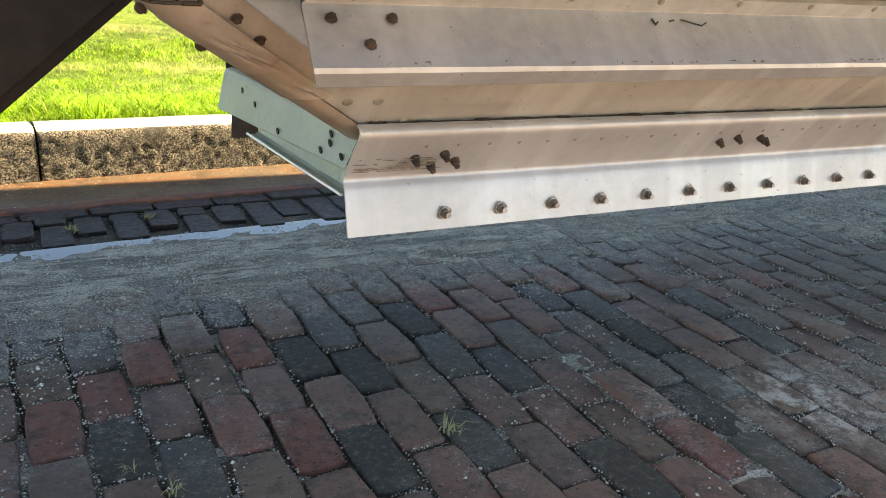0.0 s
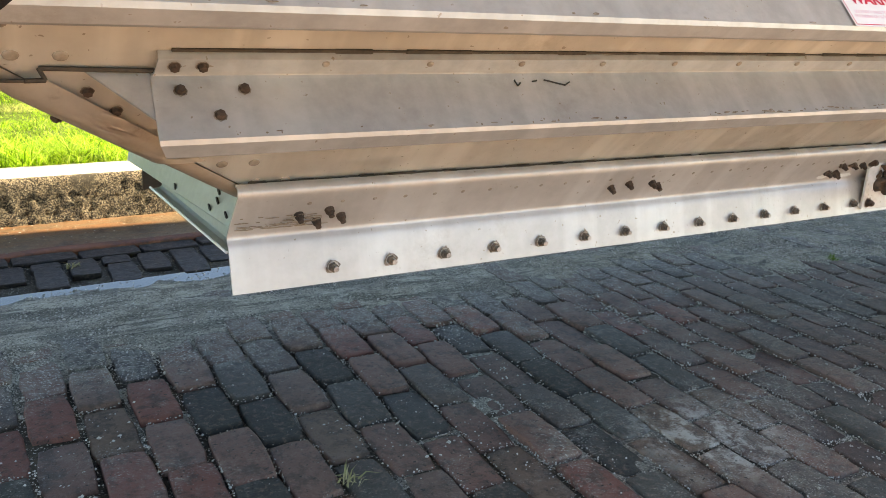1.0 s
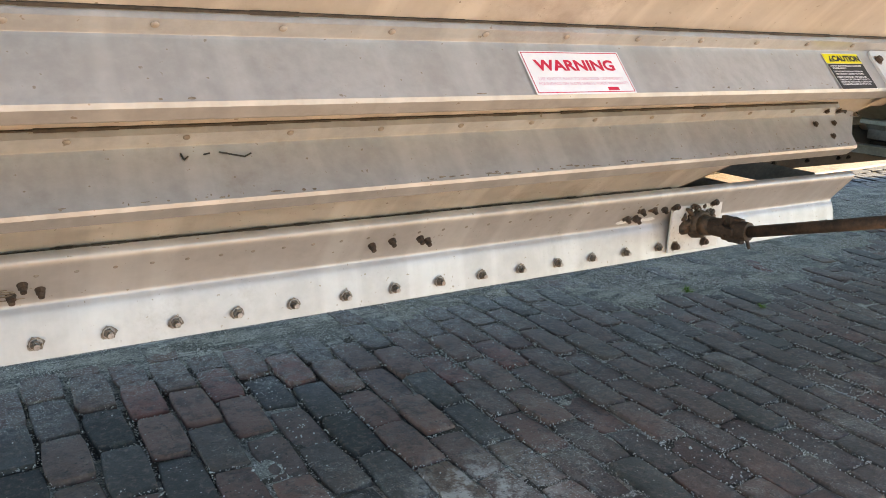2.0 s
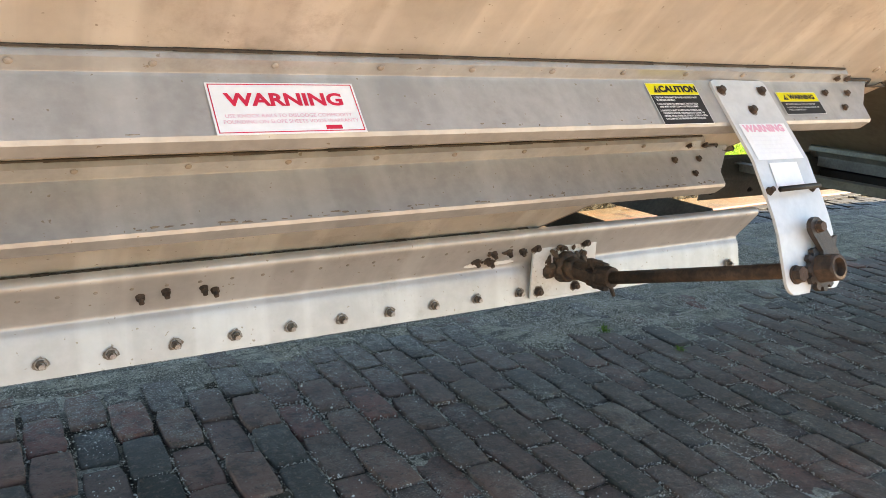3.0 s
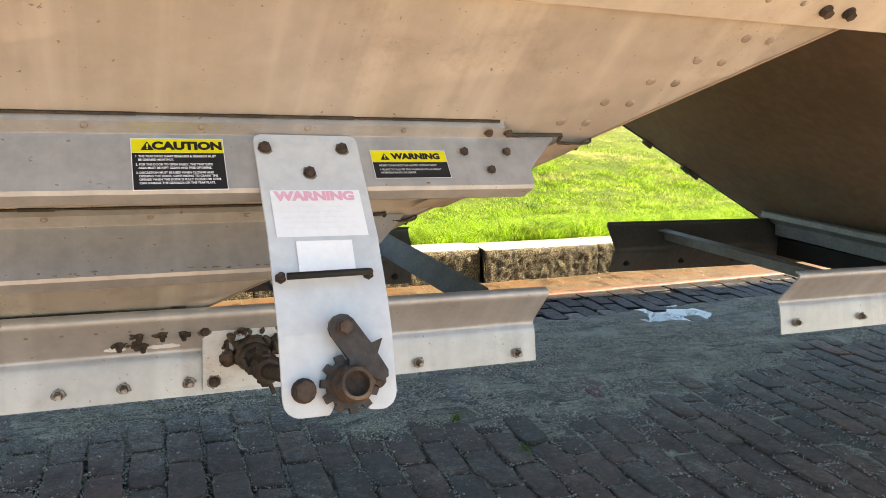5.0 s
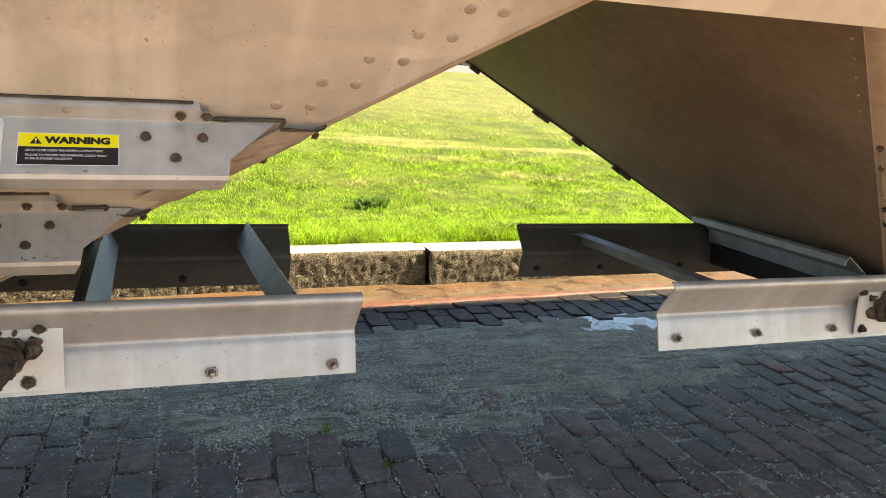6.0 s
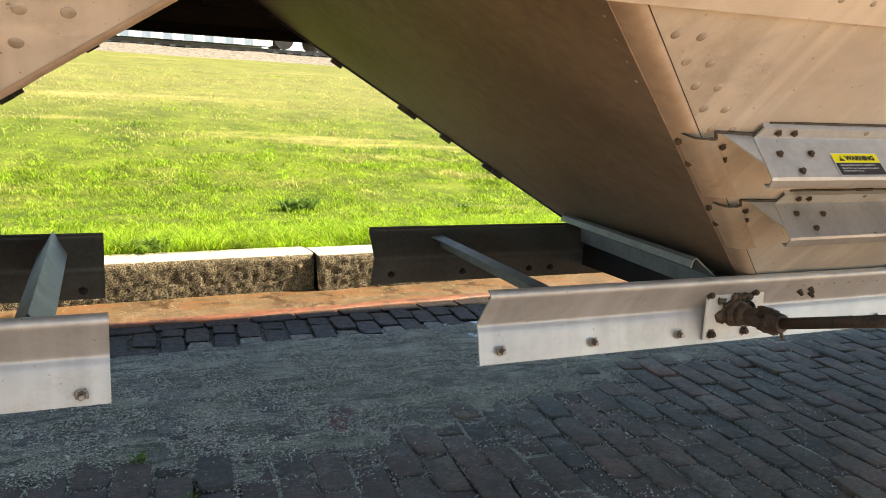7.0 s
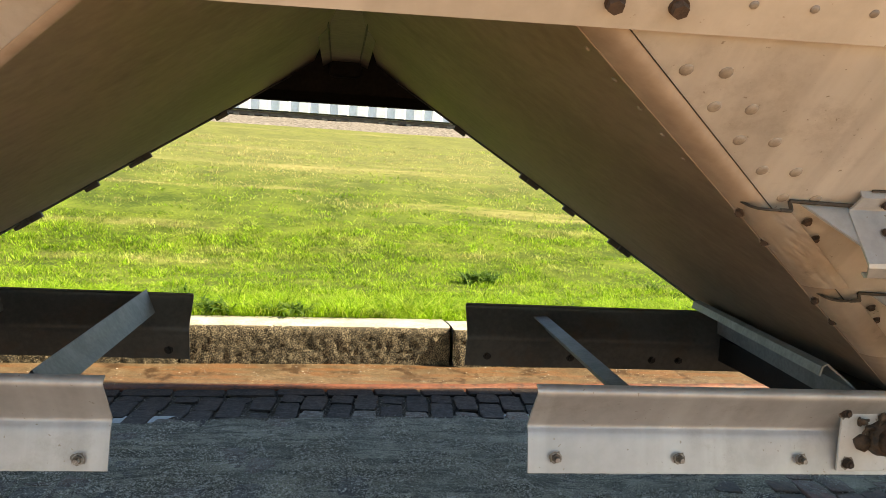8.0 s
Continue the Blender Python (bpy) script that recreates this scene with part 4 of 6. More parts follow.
def caution(rail, x, s0):
    m = web_pose(x, s0, 0.073)
    w, h = 0.0675, 0.048
    bm = bmesh.new()
    patch(bm, m, -w - 0.0012, -h - 0.0012, w + 0.0012, h + 0.0012, 2, 0.0003)
    patch(bm, m, -w, -h, w, 0.0205, 1)
    patch(bm, m, -w, 0.0210, w, h, 0)
    triangle_sign(bm, m, -0.045, 0.034, 0.017, 1, 0)
    letters("CAUTION", 0.0205, 1, bm, m, 0.014, 0.0335, "CENTER", 1.12, 0.0012)
    lines = ["1. THE TRAP DRIVE SHAFT BEARINGS & GEARBOX MUST", "   BE GREASED MONTHLY.", "2. FOR THE DOOR TO OPEN EASILY, THE TRAP SLIDE", "   AREA MUST BE KEPT CLEAN AND FREE OF DEBRIS.",
             "3. DISCRETION MUST BE USED WHEN CLOSING AND", "   OPENING THE DOOR. CONTINUING TO CRANK THE", "   OPENER WHEN THE DOOR IS FULLY CLOSED OR OPEN", "   CAN DAMAGE THE GEARBOX OR THE TRAP PLATE."]
    for i, text in enumerate(lines):
        y = 0.0135 - 0.0064 * i - 0.0026 * (i > 1) - 0.0026 * (i > 3)
        letters(text, 0.0056, 2, bm, m, -0.063, y, "LEFT", 0.84, 0.00015)
    tpart("caution_label", bm, [LABEL_YELLOW, LABEL_BLACK, LABEL_WHITE], "yellow and black CAUTION label", parent=rail)


def small_warning(rail, x, s0, n=0.0745):
    m = web_pose(x, s0, n)
    w, h = 0.068, 0.0288
    bm = bmesh.new()
    patch(bm, m, -w - 0.001, -h - 0.001, w + 0.001, h + 0.001, 2, 0.0003)
    patch(bm, m, -w, -h, w, 0.004, 1)
    patch(bm, m, -w, 0.0043, w, h, 0)
    triangle_sign(bm, m, -0.045, 0.0155, 0.014, 1, 0)
    letters("WARNING", 0.0165, 1, bm, m, 0.012, 0.0155, "CENTER", 1.1, 0.0010)
    for i, text in enumerate(["NEVER CLIMB INSIDE THE HOPPER COMPARTMENT!", "FAILURE TO FOLLOW THIS WARNING COULD RESULT", "IN SERIOUS INJURY OR DEATH."]):
        letters(text, 0.0055, 2, bm, m, -0.058, -0.0035 - 0.0065 * i - 0.002 * (i > 0), "LEFT", 0.82)
    tpart("warning_label", bm, [LABEL_YELLOW, LABEL_BLACK, LABEL_WHITE], "small yellow and black WARNING label", parent=rail)


big_warning(rail_up, 0.812, UP)
caution(rail_up, 1.609, UP)
small_warning(rail_up, 1.987, UP)
small_warning(rail_up2, 4.107, UP, 0.0865)

# ---- trap rails along the outlets ----
TRAP_LINE = [(-0.030, 0.666), (-0.0395, 0.6635), (-0.0435, 0.660), (-0.045, 0.656), (-0.0425, 0.650), (-0.037, 0.643), (-0.004, 0.602), (0.011, 0.5835), (0.018, 0.575), (0.0235, 0.5675), (0.0258, 0.562), (0.0260, 0.556), (0.0235, 0.5495), (0.0192, 0.5445), (0.0165, 0.538), (0.0135, 0.528), (-0.003, 0.455)]


def trap_rail(x0, x1, far, cut_low=0.0, cut_high=0.0):
    line = [(2 * HALF - y, z) if far else (y, z) for y, z in TRAP_LINE]
    k = len(line)
    lows = [x0 - cut_low * 1.0 * (0.65 - z) / 0.1 if z > 0.55 else x0 - cut_low for _, z in line]
    bm = bmesh.new()
    pressed(bm, line, -0.005 if far else 0.005, lows, [x1 - (0.0 if z < 0.56 else -cut_high * (z - 0.56) / 0.1) for _, z in line])
    return tpart("trap_rail", bm, TRAP if not far else DARK, "white painted pressed trap rail with bolt row" if not far else "pressed trap rail with its shade painted dark", "angle")


rail_a = trap_rail(-0.196, 2.581, False, 0.004, 0.0)
rail_b = trap_rail(3.49, 6.35, False)
# shade and dirt of the gap over the rail, built as a dark tube
bm = bmesh.new()
for i in range(60):
    p, q = -0.17 + 1.83 * i / 60, -0.17 + 1.83 * (i + 1) / 60
    r0 = 0.0046 + 0.0022 * fbm(i * 0.31, 0.5, 3.0, 2.0)
    tube(bm, (p, -0.0265, 0.6675), (q, -0.0265, 0.6675), r0 + 0.001, r0 + 0.001, 6)
tpart("seam", bm, SEAL, "dirty open seam above rail with the gap's shade as a dark tube", parent=rail_a)
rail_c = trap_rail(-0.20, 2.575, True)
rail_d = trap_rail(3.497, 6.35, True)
OUT = (0, -1, 0)
for x in [0.127 * i for i in range(12)] + [1.528, 1.667]:
    tput("bolt", NUT, rail_a, aim((x, -0.003, 0.487), OUT) @ pose(0, 0, 0, 0, 0, random.uniform(0, 60)), "bolt with washer and stud")
for x in (2.233, 2.522):
    tput("bolt", NUT, rail_a, aim((x, -0.0065, 0.482), OUT))
for x in (3.553, 3.849, 4.154):
    tput("bolt", NUT, rail_b, aim((x, -0.0065, 0.493), OUT))
for x in (4.50, 4.62, 4.747, 4.874, 5.0, 5.127):
    tput("bolt", NUT, rail_b, aim((x, -0.0065, 0.490), OUT))
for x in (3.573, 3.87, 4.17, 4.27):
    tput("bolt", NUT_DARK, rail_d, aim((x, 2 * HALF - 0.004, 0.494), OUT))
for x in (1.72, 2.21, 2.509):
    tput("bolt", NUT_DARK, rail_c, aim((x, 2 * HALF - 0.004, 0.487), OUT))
for rail, x in [(rail_a, 0.076 + 0.0667 * i) for i in range(-2, 24)] + [(rail_b, 4.55 + 0.0667 * i) for i in range(16)]:
    tput("rivet", RIVET_SMALL, rail, aim((x, -0.0275, 0.627), (0, -0.78, -0.63)))
UPPER_OUT = (0, -0.79, -0.61)
for x, z in ((-0.072, 0.602), (-0.032, 0.584), (-0.013, 0.609), (0.016, 0.592), (0.694, 0.604), (0.743, 0.612), (0.82, 0.609), (0.845, 0.600), (1.521, 0.590), (1.556, 0.590), (1.570, 0.582), (1.562, 0.612), (1.61, 0.612), (1.655, 0.61)):
    tput("bolt", NUT_RUST, rail_a, aim((x, -0.007 + (0.60 - z) * 0.77, z), UPPER_OUT) @ pose(0, 0, 0, 0, 0, random.uniform(0, 60)), "rusty nut")
for x, z in ((4.62, 0.604), (4.66, 0.612), (4.68, 0.592)):
    tput("bolt", NUT_RUST, rail_b, aim((x, -0.007 + (0.60 - z) * 0.77, z), UPPER_OUT), "rusty nut")

# dirt crust along the lower folds of the rails, and streaks at the rail's end
def crust(rail, s0, depth, x0, x1, count, seed):
    q = random.Random(seed)
    bm = bmesh.new()
    for _ in range(count):
        x, w, d = q.uniform(x0, x1), q.uniform(0.003, 0.026) * q.random(), q.uniform(0.0005, 0.0022)
        n = depth - 0.004 - q.uniform(0.0, 0.010) * q.random()
        p = Vector(web_at(x, s0, n)) + Vector(WEB_OUT) * 0.0014
        up = Vector((0, -N_Y, -N_Z))
        ring = [p + Vector((w * 0.5 * math.cos(a) * q.uniform(0.6, 1.2), 0, 0)) + up * d * math.sin(a) * q.uniform(0.6, 1.3) for a in [i * math.tau / 7 for i in range(7)]]
        slab(bm, ring, Vector(WEB_OUT) * 0.0008)
    tagged(tpart("dirt_crust", bm, CRUST, "brown dirt crust along fold", parent=rail), kind="stuff")


CRUST = material("dirt_crust", (0.15, 0.115, 0.085), (0.30, 0.24, 0.18), 0.9, 0.0, 40.0, 160.0)
crust(rail_lo, LO, 0.117, 0.6, 1.95, 90, 1)
crust(rail_lo, LO, 0.117, -0.3, 0.6, 22, 2)
crust(rail_up, UP, 0.120, -0.5, 2.1, 18, 3)
crust(rail_lo2, LO, 0.117, 4.2, 4.9, 12, 4)
q_ = random.Random(8)
bm = bmesh.new()
for _ in range(70):
    x, z, w = q_.uniform(-0.185, -0.02), 0.580 + 0.030 * q_.random() ** 1.6, q_.uniform(0.012, 0.055) * q_.random()
    p = Vector((x, -0.0122 + (0.60 - z) * 0.815, z - 0.004))
    ring = [p + Vector((w * 0.5 * math.cos(a) * q_.uniform(0.7, 1.2), 0.0007 * math.sin(a) * q_.uniform(0.3, 1.6), -0.0009 * math.sin(a))) for a in [i * math.tau / 8 for i in range(8)]]
    slab(bm, ring, (0, -0.0006, -0.0005))
tagged(tpart("grease_streaks", bm, CRUST, "brown grease streaks", parent=rail_a), kind="stuff")

# paint scraped bright beside the nuts
SCRAPED = material("scraped_metal", (0.84, 0.83, 0.81), (0.92, 0.91, 0.89), 0.22, 0.0, 20.0, 90.0, 0.1, 200.0)
scr = random.Random(5)
for x0, x1 in ((1.490, 1.535), (1.580, 1.650)):
    bm = bmesh.new()
    n_ = 16
    top, low = [], []
    for i in range(n_ + 1):
        x = x0 + (x1 - x0) * i / n_
        fat = math.sin(math.pi * (i + 0.4) / (n_ + 0.8)) ** 0.5
        for row, z in ((top, 0.578 + 0.008 * fat + scr.uniform(-0.002, 0.002)), (low, 0.577 - 0.004 * fat + scr.uniform(-0.001, 0.001))):
            row.append((x, 0.0164 + (0.577 - z) * 0.8 - 0.006, z - 0.0045))
    grid_sheet(bm, [top, low])
    tpart("scrape", bm, SCRAPED, "bright scraped patch", parent=rail_a)
# old grease lumped round the rusty nuts
q_ = random.Random(12)
bm = bmesh.new()
for x, z in ((1.521, 0.588), (1.548, 0.586), (1.566, 0.584), (1.560, 0.610), (1.612, 0.610), (1.656, 0.608)):
    for _ in range(5):
        m = Matrix.Translation((x + q_.uniform(-0.012, 0.012), -0.0125 + (0.60 - z) * 0.77, z + q_.uniform(-0.007, 0.004))) @ Matrix.Rotation(0.65, 4, "X") @ Matrix.Diagonal((q_.uniform(0.8, 1.9), 0.55, 0.8, 1))
        bmesh.ops.create_icosphere(bm, subdivisions=2, radius=q_.uniform(0.003, 0.0075), matrix=m)
for v in bm.verts:
    v.co += Vector((noise.noise(v.co * 90), 0.4 * noise.noise(v.co * 90 + Vector((9, 0, 0))), noise.noise(v.co * 90 + Vector((0, 9, 0))))) * 0.005
tagged(tpart("grease_lumps", bm, GREASE, "dark grease caked round nuts", True, parent=rail_a), kind="stuff")

# bearing plates, universal joints, shafts and crank plates


def crank_set(x):
    up_s = UP + climb(x)
    bm = bmesh.new()
    box(bm, (x - 0.11, -0.016, 0.468), (x + 0.115, -0.0085, 0.612), 0.002)
    plate = tpart("bearing_plate", bm, PAINT, "white painted bearing plate")
    for dx, z in ((-0.085, 0.488), (0.045, 0.490), (-0.105, 0.612), (0.07, 0.612)):
        tput("bolt", NUT_BIG, plate, aim((x + dx, -0.016, z), OUT) @ pose(0, 0, 0, 0, 0, 20), "rusty bolt")
    # flange bearing, lumpy with grease
    bm = bmesh.new()
    tube(bm, (x, -0.012, 0.551), (x, -0.045, 0.553), 0.046, 0.038, 24)
    tube(bm, (x, -0.04, 0.553), (x, -0.078, 0.556), 0.034, 0.029, 20)
    for k in (-1, 1):
        tube(bm, (x + 0.055 * k, -0.012, 0.553 + 0.012 * k), (x + 0.055 * k, -0.030, 0.553 + 0.012 * k), 0.021, 0.017, 14)
    for i in range(26):
        a = random.uniform(-0.6, 3.7)
        m = Matrix.Translation((x + 0.05 * math.cos(a) + random.uniform(-0.025, 0.025), -0.018 - random.uniform(0, 0.014), 0.572 + 0.034 * math.sin(a))) @ Euler([random.uniform(0, 3) for _ in range(3)]).to_matrix().to_4x4() @ Matrix.Diagonal((1.6, 0.9, 0.55, 1))
        bmesh.ops.create_icosphere(bm, subdivisions=2, radius=random.uniform(0.004, 0.012), matrix=m)
    for v in bm.verts:
        v.co += Vector((noise.noise(v.co * 70), noise.noise(v.co * 70 + Vector((9, 0, 0))), noise.noise(v.co * 70 + Vector((0, 9, 0))))) * 0.006
    bearing = tpart("flange_bearing", bm, GREASE, "greasy rusty flange bearing", True)
    # universal joint
    a, b = Vector((x, -0.075, 0.555)), Vector((x + 0.004, -0.20, 0.566))
    bm = bmesh.new()
    tube(bm, a, a.lerp(b, 0.42), 0.027, 0.030, 16)
    tube(bm, a.lerp(b, 0.66), b, 0.031, 0.027, 16)
    for t, turn in ((0.48, 0), (0.58, 1)):
        c = a.lerp(b, t)
        w = Vector((0.036, 0, 0)) if turn == 0 else Vector((0, 0.004, 0.036))
        tube(bm, c - w, c + w, 0.014, 0.014, 12)
        for k in (-1, 1):
            p = c + w * k * 0.72
            box(bm, (p.x - 0.010, p.y - 0.034, p.z - 0.010), (p.x + 0.010, p.y + 0.034, p.z + 0.010), 0.003)
    tube(bm, b + Vector((0.0, 0.006, -0.02)), b + Vector((0.012, 0.0, -0.05)), 0.006, 0.005, 8)
    tpart("universal_joint", bm, RUST, "rusty universal joint")
    hub = Vector((x + 0.015, -0.735, 0.728))
    bm = bmesh.new()
    tube(bm, b, hub, 0.0165, 0.0165, 20)
    tpart("drive_shaft", bm, RUST, "brown rusty crank drive shaft", True)
    # hanging crank plate, bent below the rail
    x0, x1 = x - 0.081, x + 0.092
    curve = [side(up_s - 0.0080, 0.016), side(up_s - 0.0080, 0.12), side(up_s - 0.0080, 0.215), (-0.648, 0.900), (-0.669, 0.868), (-0.692, 0.830), (-0.707, 0.800)]
    low = Vector((-0.747, 0.688))
    bm = bmesh.new()
    curve = [curve[0], side(up_s - 0.0080, 0.020), side(up_s - 0.0080, 0.028)] + curve[1:]
    k = len(curve) - 3
    pressed(bm, [Vector(p) for p in curve], -0.006, [x0 + 0.012, x0 + 0.003] + [x0] * (k + 1), [x1 - 0.012, x1 - 0.003] + [x1] * (k + 1))
    d = (low - Vector(curve[-1]))
    L = d.length
    d.normalize()

    def on(px, l):
        return Vector((px, curve[-1][0] + d.x * l, curve[-1][1] + d.y * l))
    r = 0.026
    outline = [on(x0, 0.0)]
    outline += [on(x0 + r - r * math.cos(t), L - r + r * math.sin(t)) for t in (0, 0.4, 0.8, 1.2, 1.57)]
    outline += [on(x - 0.014, L), on(x - 0.006, L - 0.012), on(x - 0.002, L - 0.04), on(x + 0.032, L - 0.045), on(x + 0.042, L - 0.012), on(x + 0.048, L - 0.002)]
    outline += [on(x1 - r + r * math.sin(t), L - r + r * math.cos(t)) for t in (0, 0.4, 0.8, 1.2, 1.57)]
    outline += [on(x1, 0.0)]
    out = Vector((0, d.y, -d.x)).normalized()
    if out.y > 0:
        out = -out
    slab(bm, outline, out * -0.006)
    crank = tpart("crank_plate", bm, PLATE, "pale painted hanging crank plate with faded labels", "angle")
    for bx, n in ((x - 0.065, 0.045), (x + 0.063, 0.045), (x + 0.001, 0.094)):
        p = Vector(web_at(bx, up_s, n)) + Vector(WEB_OUT) * 0.0040
        tput("bolt", NUT_HEX, crank, aim(p, WEB_OUT) @ pose(0, 0, 0, 0, 0, 10), "rusty bolt")
    if x < 3:
        # faded labels on the plate's upper part
        a = Vector((x, *side(up_s - 0.0080, 0.129)))
        b = Vector((x, *side(up_s - 0.0080, 0.217)))
        z = Vector(WEB_OUT)
        up = (a - b).normalized()
        zz = Vector((1, 0, 0)).cross(up)
        at = (a + b) / 2 + zz * 0.0008
        m = Matrix(((1, 0, 0, at.x), (0, up.y, zz.y, at.y), (0, up.z, zz.z, at.z), (0, 0, 0, 1)))
        bm = bmesh.new()
        patch(bm, m, -0.068, -0.0425, 0.077, 0.0445, 0)
        letters("WARNING", 0.0225, 1, bm, m, 0.003, 0.032, "CENTER", 1.16, 0.0014)
        tpart("faded_label", bm, [LABEL_WHITE, LABEL_PINK], "sun-faded white WARNING label", parent=crank)
        bm = bmesh.new()
        for i in range(5):
            patch(bm, m, -0.056, 0.012 - 0.010 * i, 0.064 - 0.02 * (i % 2), 0.0145 - 0.010 * i, 0, 0.0010)
        tagged(tpart("faded_print", bm, LABEL_FADED, "bleached lines of print", parent=crank), kind="stuff")
        b2 = Vector((x, -0.667, 0.870))
        up = (b - b2).normalized()
        zz = Vector((1, 0, 0)).cross(up)
        at = (b + b2) / 2 + zz * 0.0008
        m = Matrix(((1, 0, 0, at.x), (0, up.y, zz.y, at.y), (0, up.z, zz.z, at.z), (0, 0, 0, 1)))
        bm = bmesh.new()
        patch(bm, m, -0.040, -0.020, 0.048, 0.030, 0)
        tpart("blank_label", bm, [LABEL_WHITE], "blank bleached white label", parent=crank)
    # grab bar
    bm = bmesh.new()
    p, q = Vector((x - 0.064, -0.684, 0.884)), Vector((x + 0.060, -0.684, 0.886))
    tube(bm, p, q, 0.0055, 0.0055, 12)
    tpart("grab_bar", bm, BLACK, "black rubber-covered bar", True, parent=crank)
    for c in (p, q):
        tput("bolt", NUT_RUST, crank, aim((c.x + (-0.006 if c is p else 0.006), -0.658, 0.872), (0, -0.80, 0.6)), "rusty bolt")
    # pawl, ratchet and hub
    def at(px, l, lift):
        return on(px, l) + out * (0.0005 + lift)
    lp = 0.012
    bm = bmesh.new()
    arm = [(-0.0205 * math.cos(t) - 0.002, -0.0205 * math.sin(t)) for t in (-0.5, 0.0, 0.5, 1.0, 1.5, 2.0, 2.5)]
    poly = arm + [(0.040, 0.026), (0.0575, 0.020), (0.0485, 0.041), (0.063, 0.067), (0.0625, 0.077), (0.053, 0.082), (0.042, 0.078), (0.022, 0.062), (0.008, 0.072), (0.002, 0.068), (0.005, 0.048)]
    slab(bm, [at(x + 0.011 + px, l + lp - 0.018, 0.012) for px, l in poly], out * 0.010)
    tpart("pawl", bm, DARK_RUST, "rusty ratchet pawl", parent=crank)
    tput("bolt", NUT_PIVOT, crank, aim(at(x + 0.012, lp - 0.018, 0.022), out), "rusty pivot bolt")
    hl = 0.076
    hx = x + 0.017
    bm = bmesh.new()
    teeth = []
    for i in range(11):
        for k, rr in ((0.0, 0.0355), (0.30, 0.0355), (0.40, 0.0450), (0.88, 0.0440), (0.96, 0.0355)):
            t = math.tau * (i + k) / 11
            teeth.append(at(hx + rr * math.cos(t), hl + rr * math.sin(t), 0.003))
    slab(bm, teeth, out * 0.010)
    tpart("ratchet_wheel", bm, DARK_RUST, "rusty toothed ratchet wheel", parent=crank)
    bm = bmesh.new()
    c0, c1 = at(hx, hl, 0.008), at(hx, hl, 0.050)
    verts = []
    for i in range(24):
        t = math.tau * i / 24
        ex, ey = Vector((1, 0, 0)), Vector((0, d.x, d.y))
        verts.append([c + (ex * math.cos(t) + ey * math.sin(t)) * rr for c, rr in ((c0, 0.0285 + 0.0015 * math.cos(6 * t)), (c1 - out * 0.004, 0.0265 + 0.0015 * math.cos(6 * t)), (c1, 0.0235), (c1, 0.0185), (c1 - out * 0.016, 0.0175))])
    made = [[bm.verts.new(p) for p in ring] for ring in verts]
    for i in range(24):
        a_, b_ = made[i], made[(i + 1) % 24]
        for k in range(4):
            bm.faces.new((a_[k], b_[k], b_[k + 1], a_[k + 1]))
    bm.faces.new([m_[4] for m_ in made])
    bmesh.ops.recalc_face_normals(bm, faces=bm.faces)
    tpart("crank_hub", bm, RUST, "rusty crank socket", parent=crank)
    for px, l, me, k in ((x - 0.050, 0.080, NUT_PLATE, 1.12), (x + 0.062, 0.074, NUT_PLATE, 0.85)):
        tput("bolt", me, crank, aim(at(px, l, 0.0), out) @ Matrix.Scale(k, 4), "large rusty bolt")


crank_set(1.806)
crank_set(4.352)

# cross members between the trap rails
def cross_angle(x, z, w, h, mat, label, y0=0.0, y1=2 * HALF, dx=0.0):
    bm = bmesh.new()
    t = 0.005
    prof = [(-w, -0.004), (0, 0), (0.004, -h)]
    for (ax, az), (bx, bz) in zip(prof, prof[1:]):
        n = Vector((bz - az, 0, -(bx - ax))).normalized() * t
        slab(bm, [(x + ax, y0, z + az), (x + bx, y0, z + bz), (x + bx + dx, y1, z + bz), (x + ax + dx, y1, z + az)], n)
    return tpart("cross_member", bm, mat, label)


cross_angle(3.745, 0.640, 0.045, 0.05, GALV, "grey angle iron strut between trap rails", dx=0.03)


def ridge_strut(x, z):
    """An angle iron laid corner up, cut to a point where it meets the far rail."""
    bm = bmesh.new()
    for k in (-1, 1):
        out = Vector((k * 0.0035, 0, 0.0035))
        slab(bm, [Vector(p) - out for p in ((x, 0.006, z), (x + 0.043 * k, 0.006, z - 0.055), (x + 0.043 * k, 2 * HALF - 0.022, z - 0.055), (x + 0.002, 2 * HALF + 0.030, z + 0.012))], out)
    return tpart("cross_member", bm, GALV, "grey galvanised angle iron strut between trap rails")


ridge_strut(2.425, 0.668)
ridge_strut(1.965, 0.662)


def channel(line, y0, y1, shift, mat, label):
    """A bent sheet of (x, z) running across the trailer."""
    bm = bmesh.new()
    pressed(bm, line, 0.005, y0, y1)
    for v in bm.verts:
        y = v.co.x
        v.co = Vector((v.co.y + shift * (y - y0) / (y1 - y0), y, v.co.z))
    bmesh.ops.recalc_face_normals(bm, faces=bm.faces)
    tpart("outlet_end_channel", bm, mat, label)


channel([(4.195, 0.690), (4.200, 0.712), (4.215, 0.720), (4.285, 0.668), (4.300, 0.655), (4.305, 0.60)], 0.02, 0.92, 0.10, GALV, "grey pressed end channel of hopper outlet")
bm = bmesh.new()
near_line = [(-0.140, 0.654), (-0.158, 0.648), (-0.168, 0.636), (-0.180, 0.606), (-0.194, 0.578), (-0.190, 0.572), (-0.170, 0.570)]
far_line = [(-0.196, 0.657), (-0.212, 0.653), (-0.217, 0.644), (-0.229, 0.592), (-0.238, 0.545), (-0.232, 0.541), (-0.212, 0.540)]
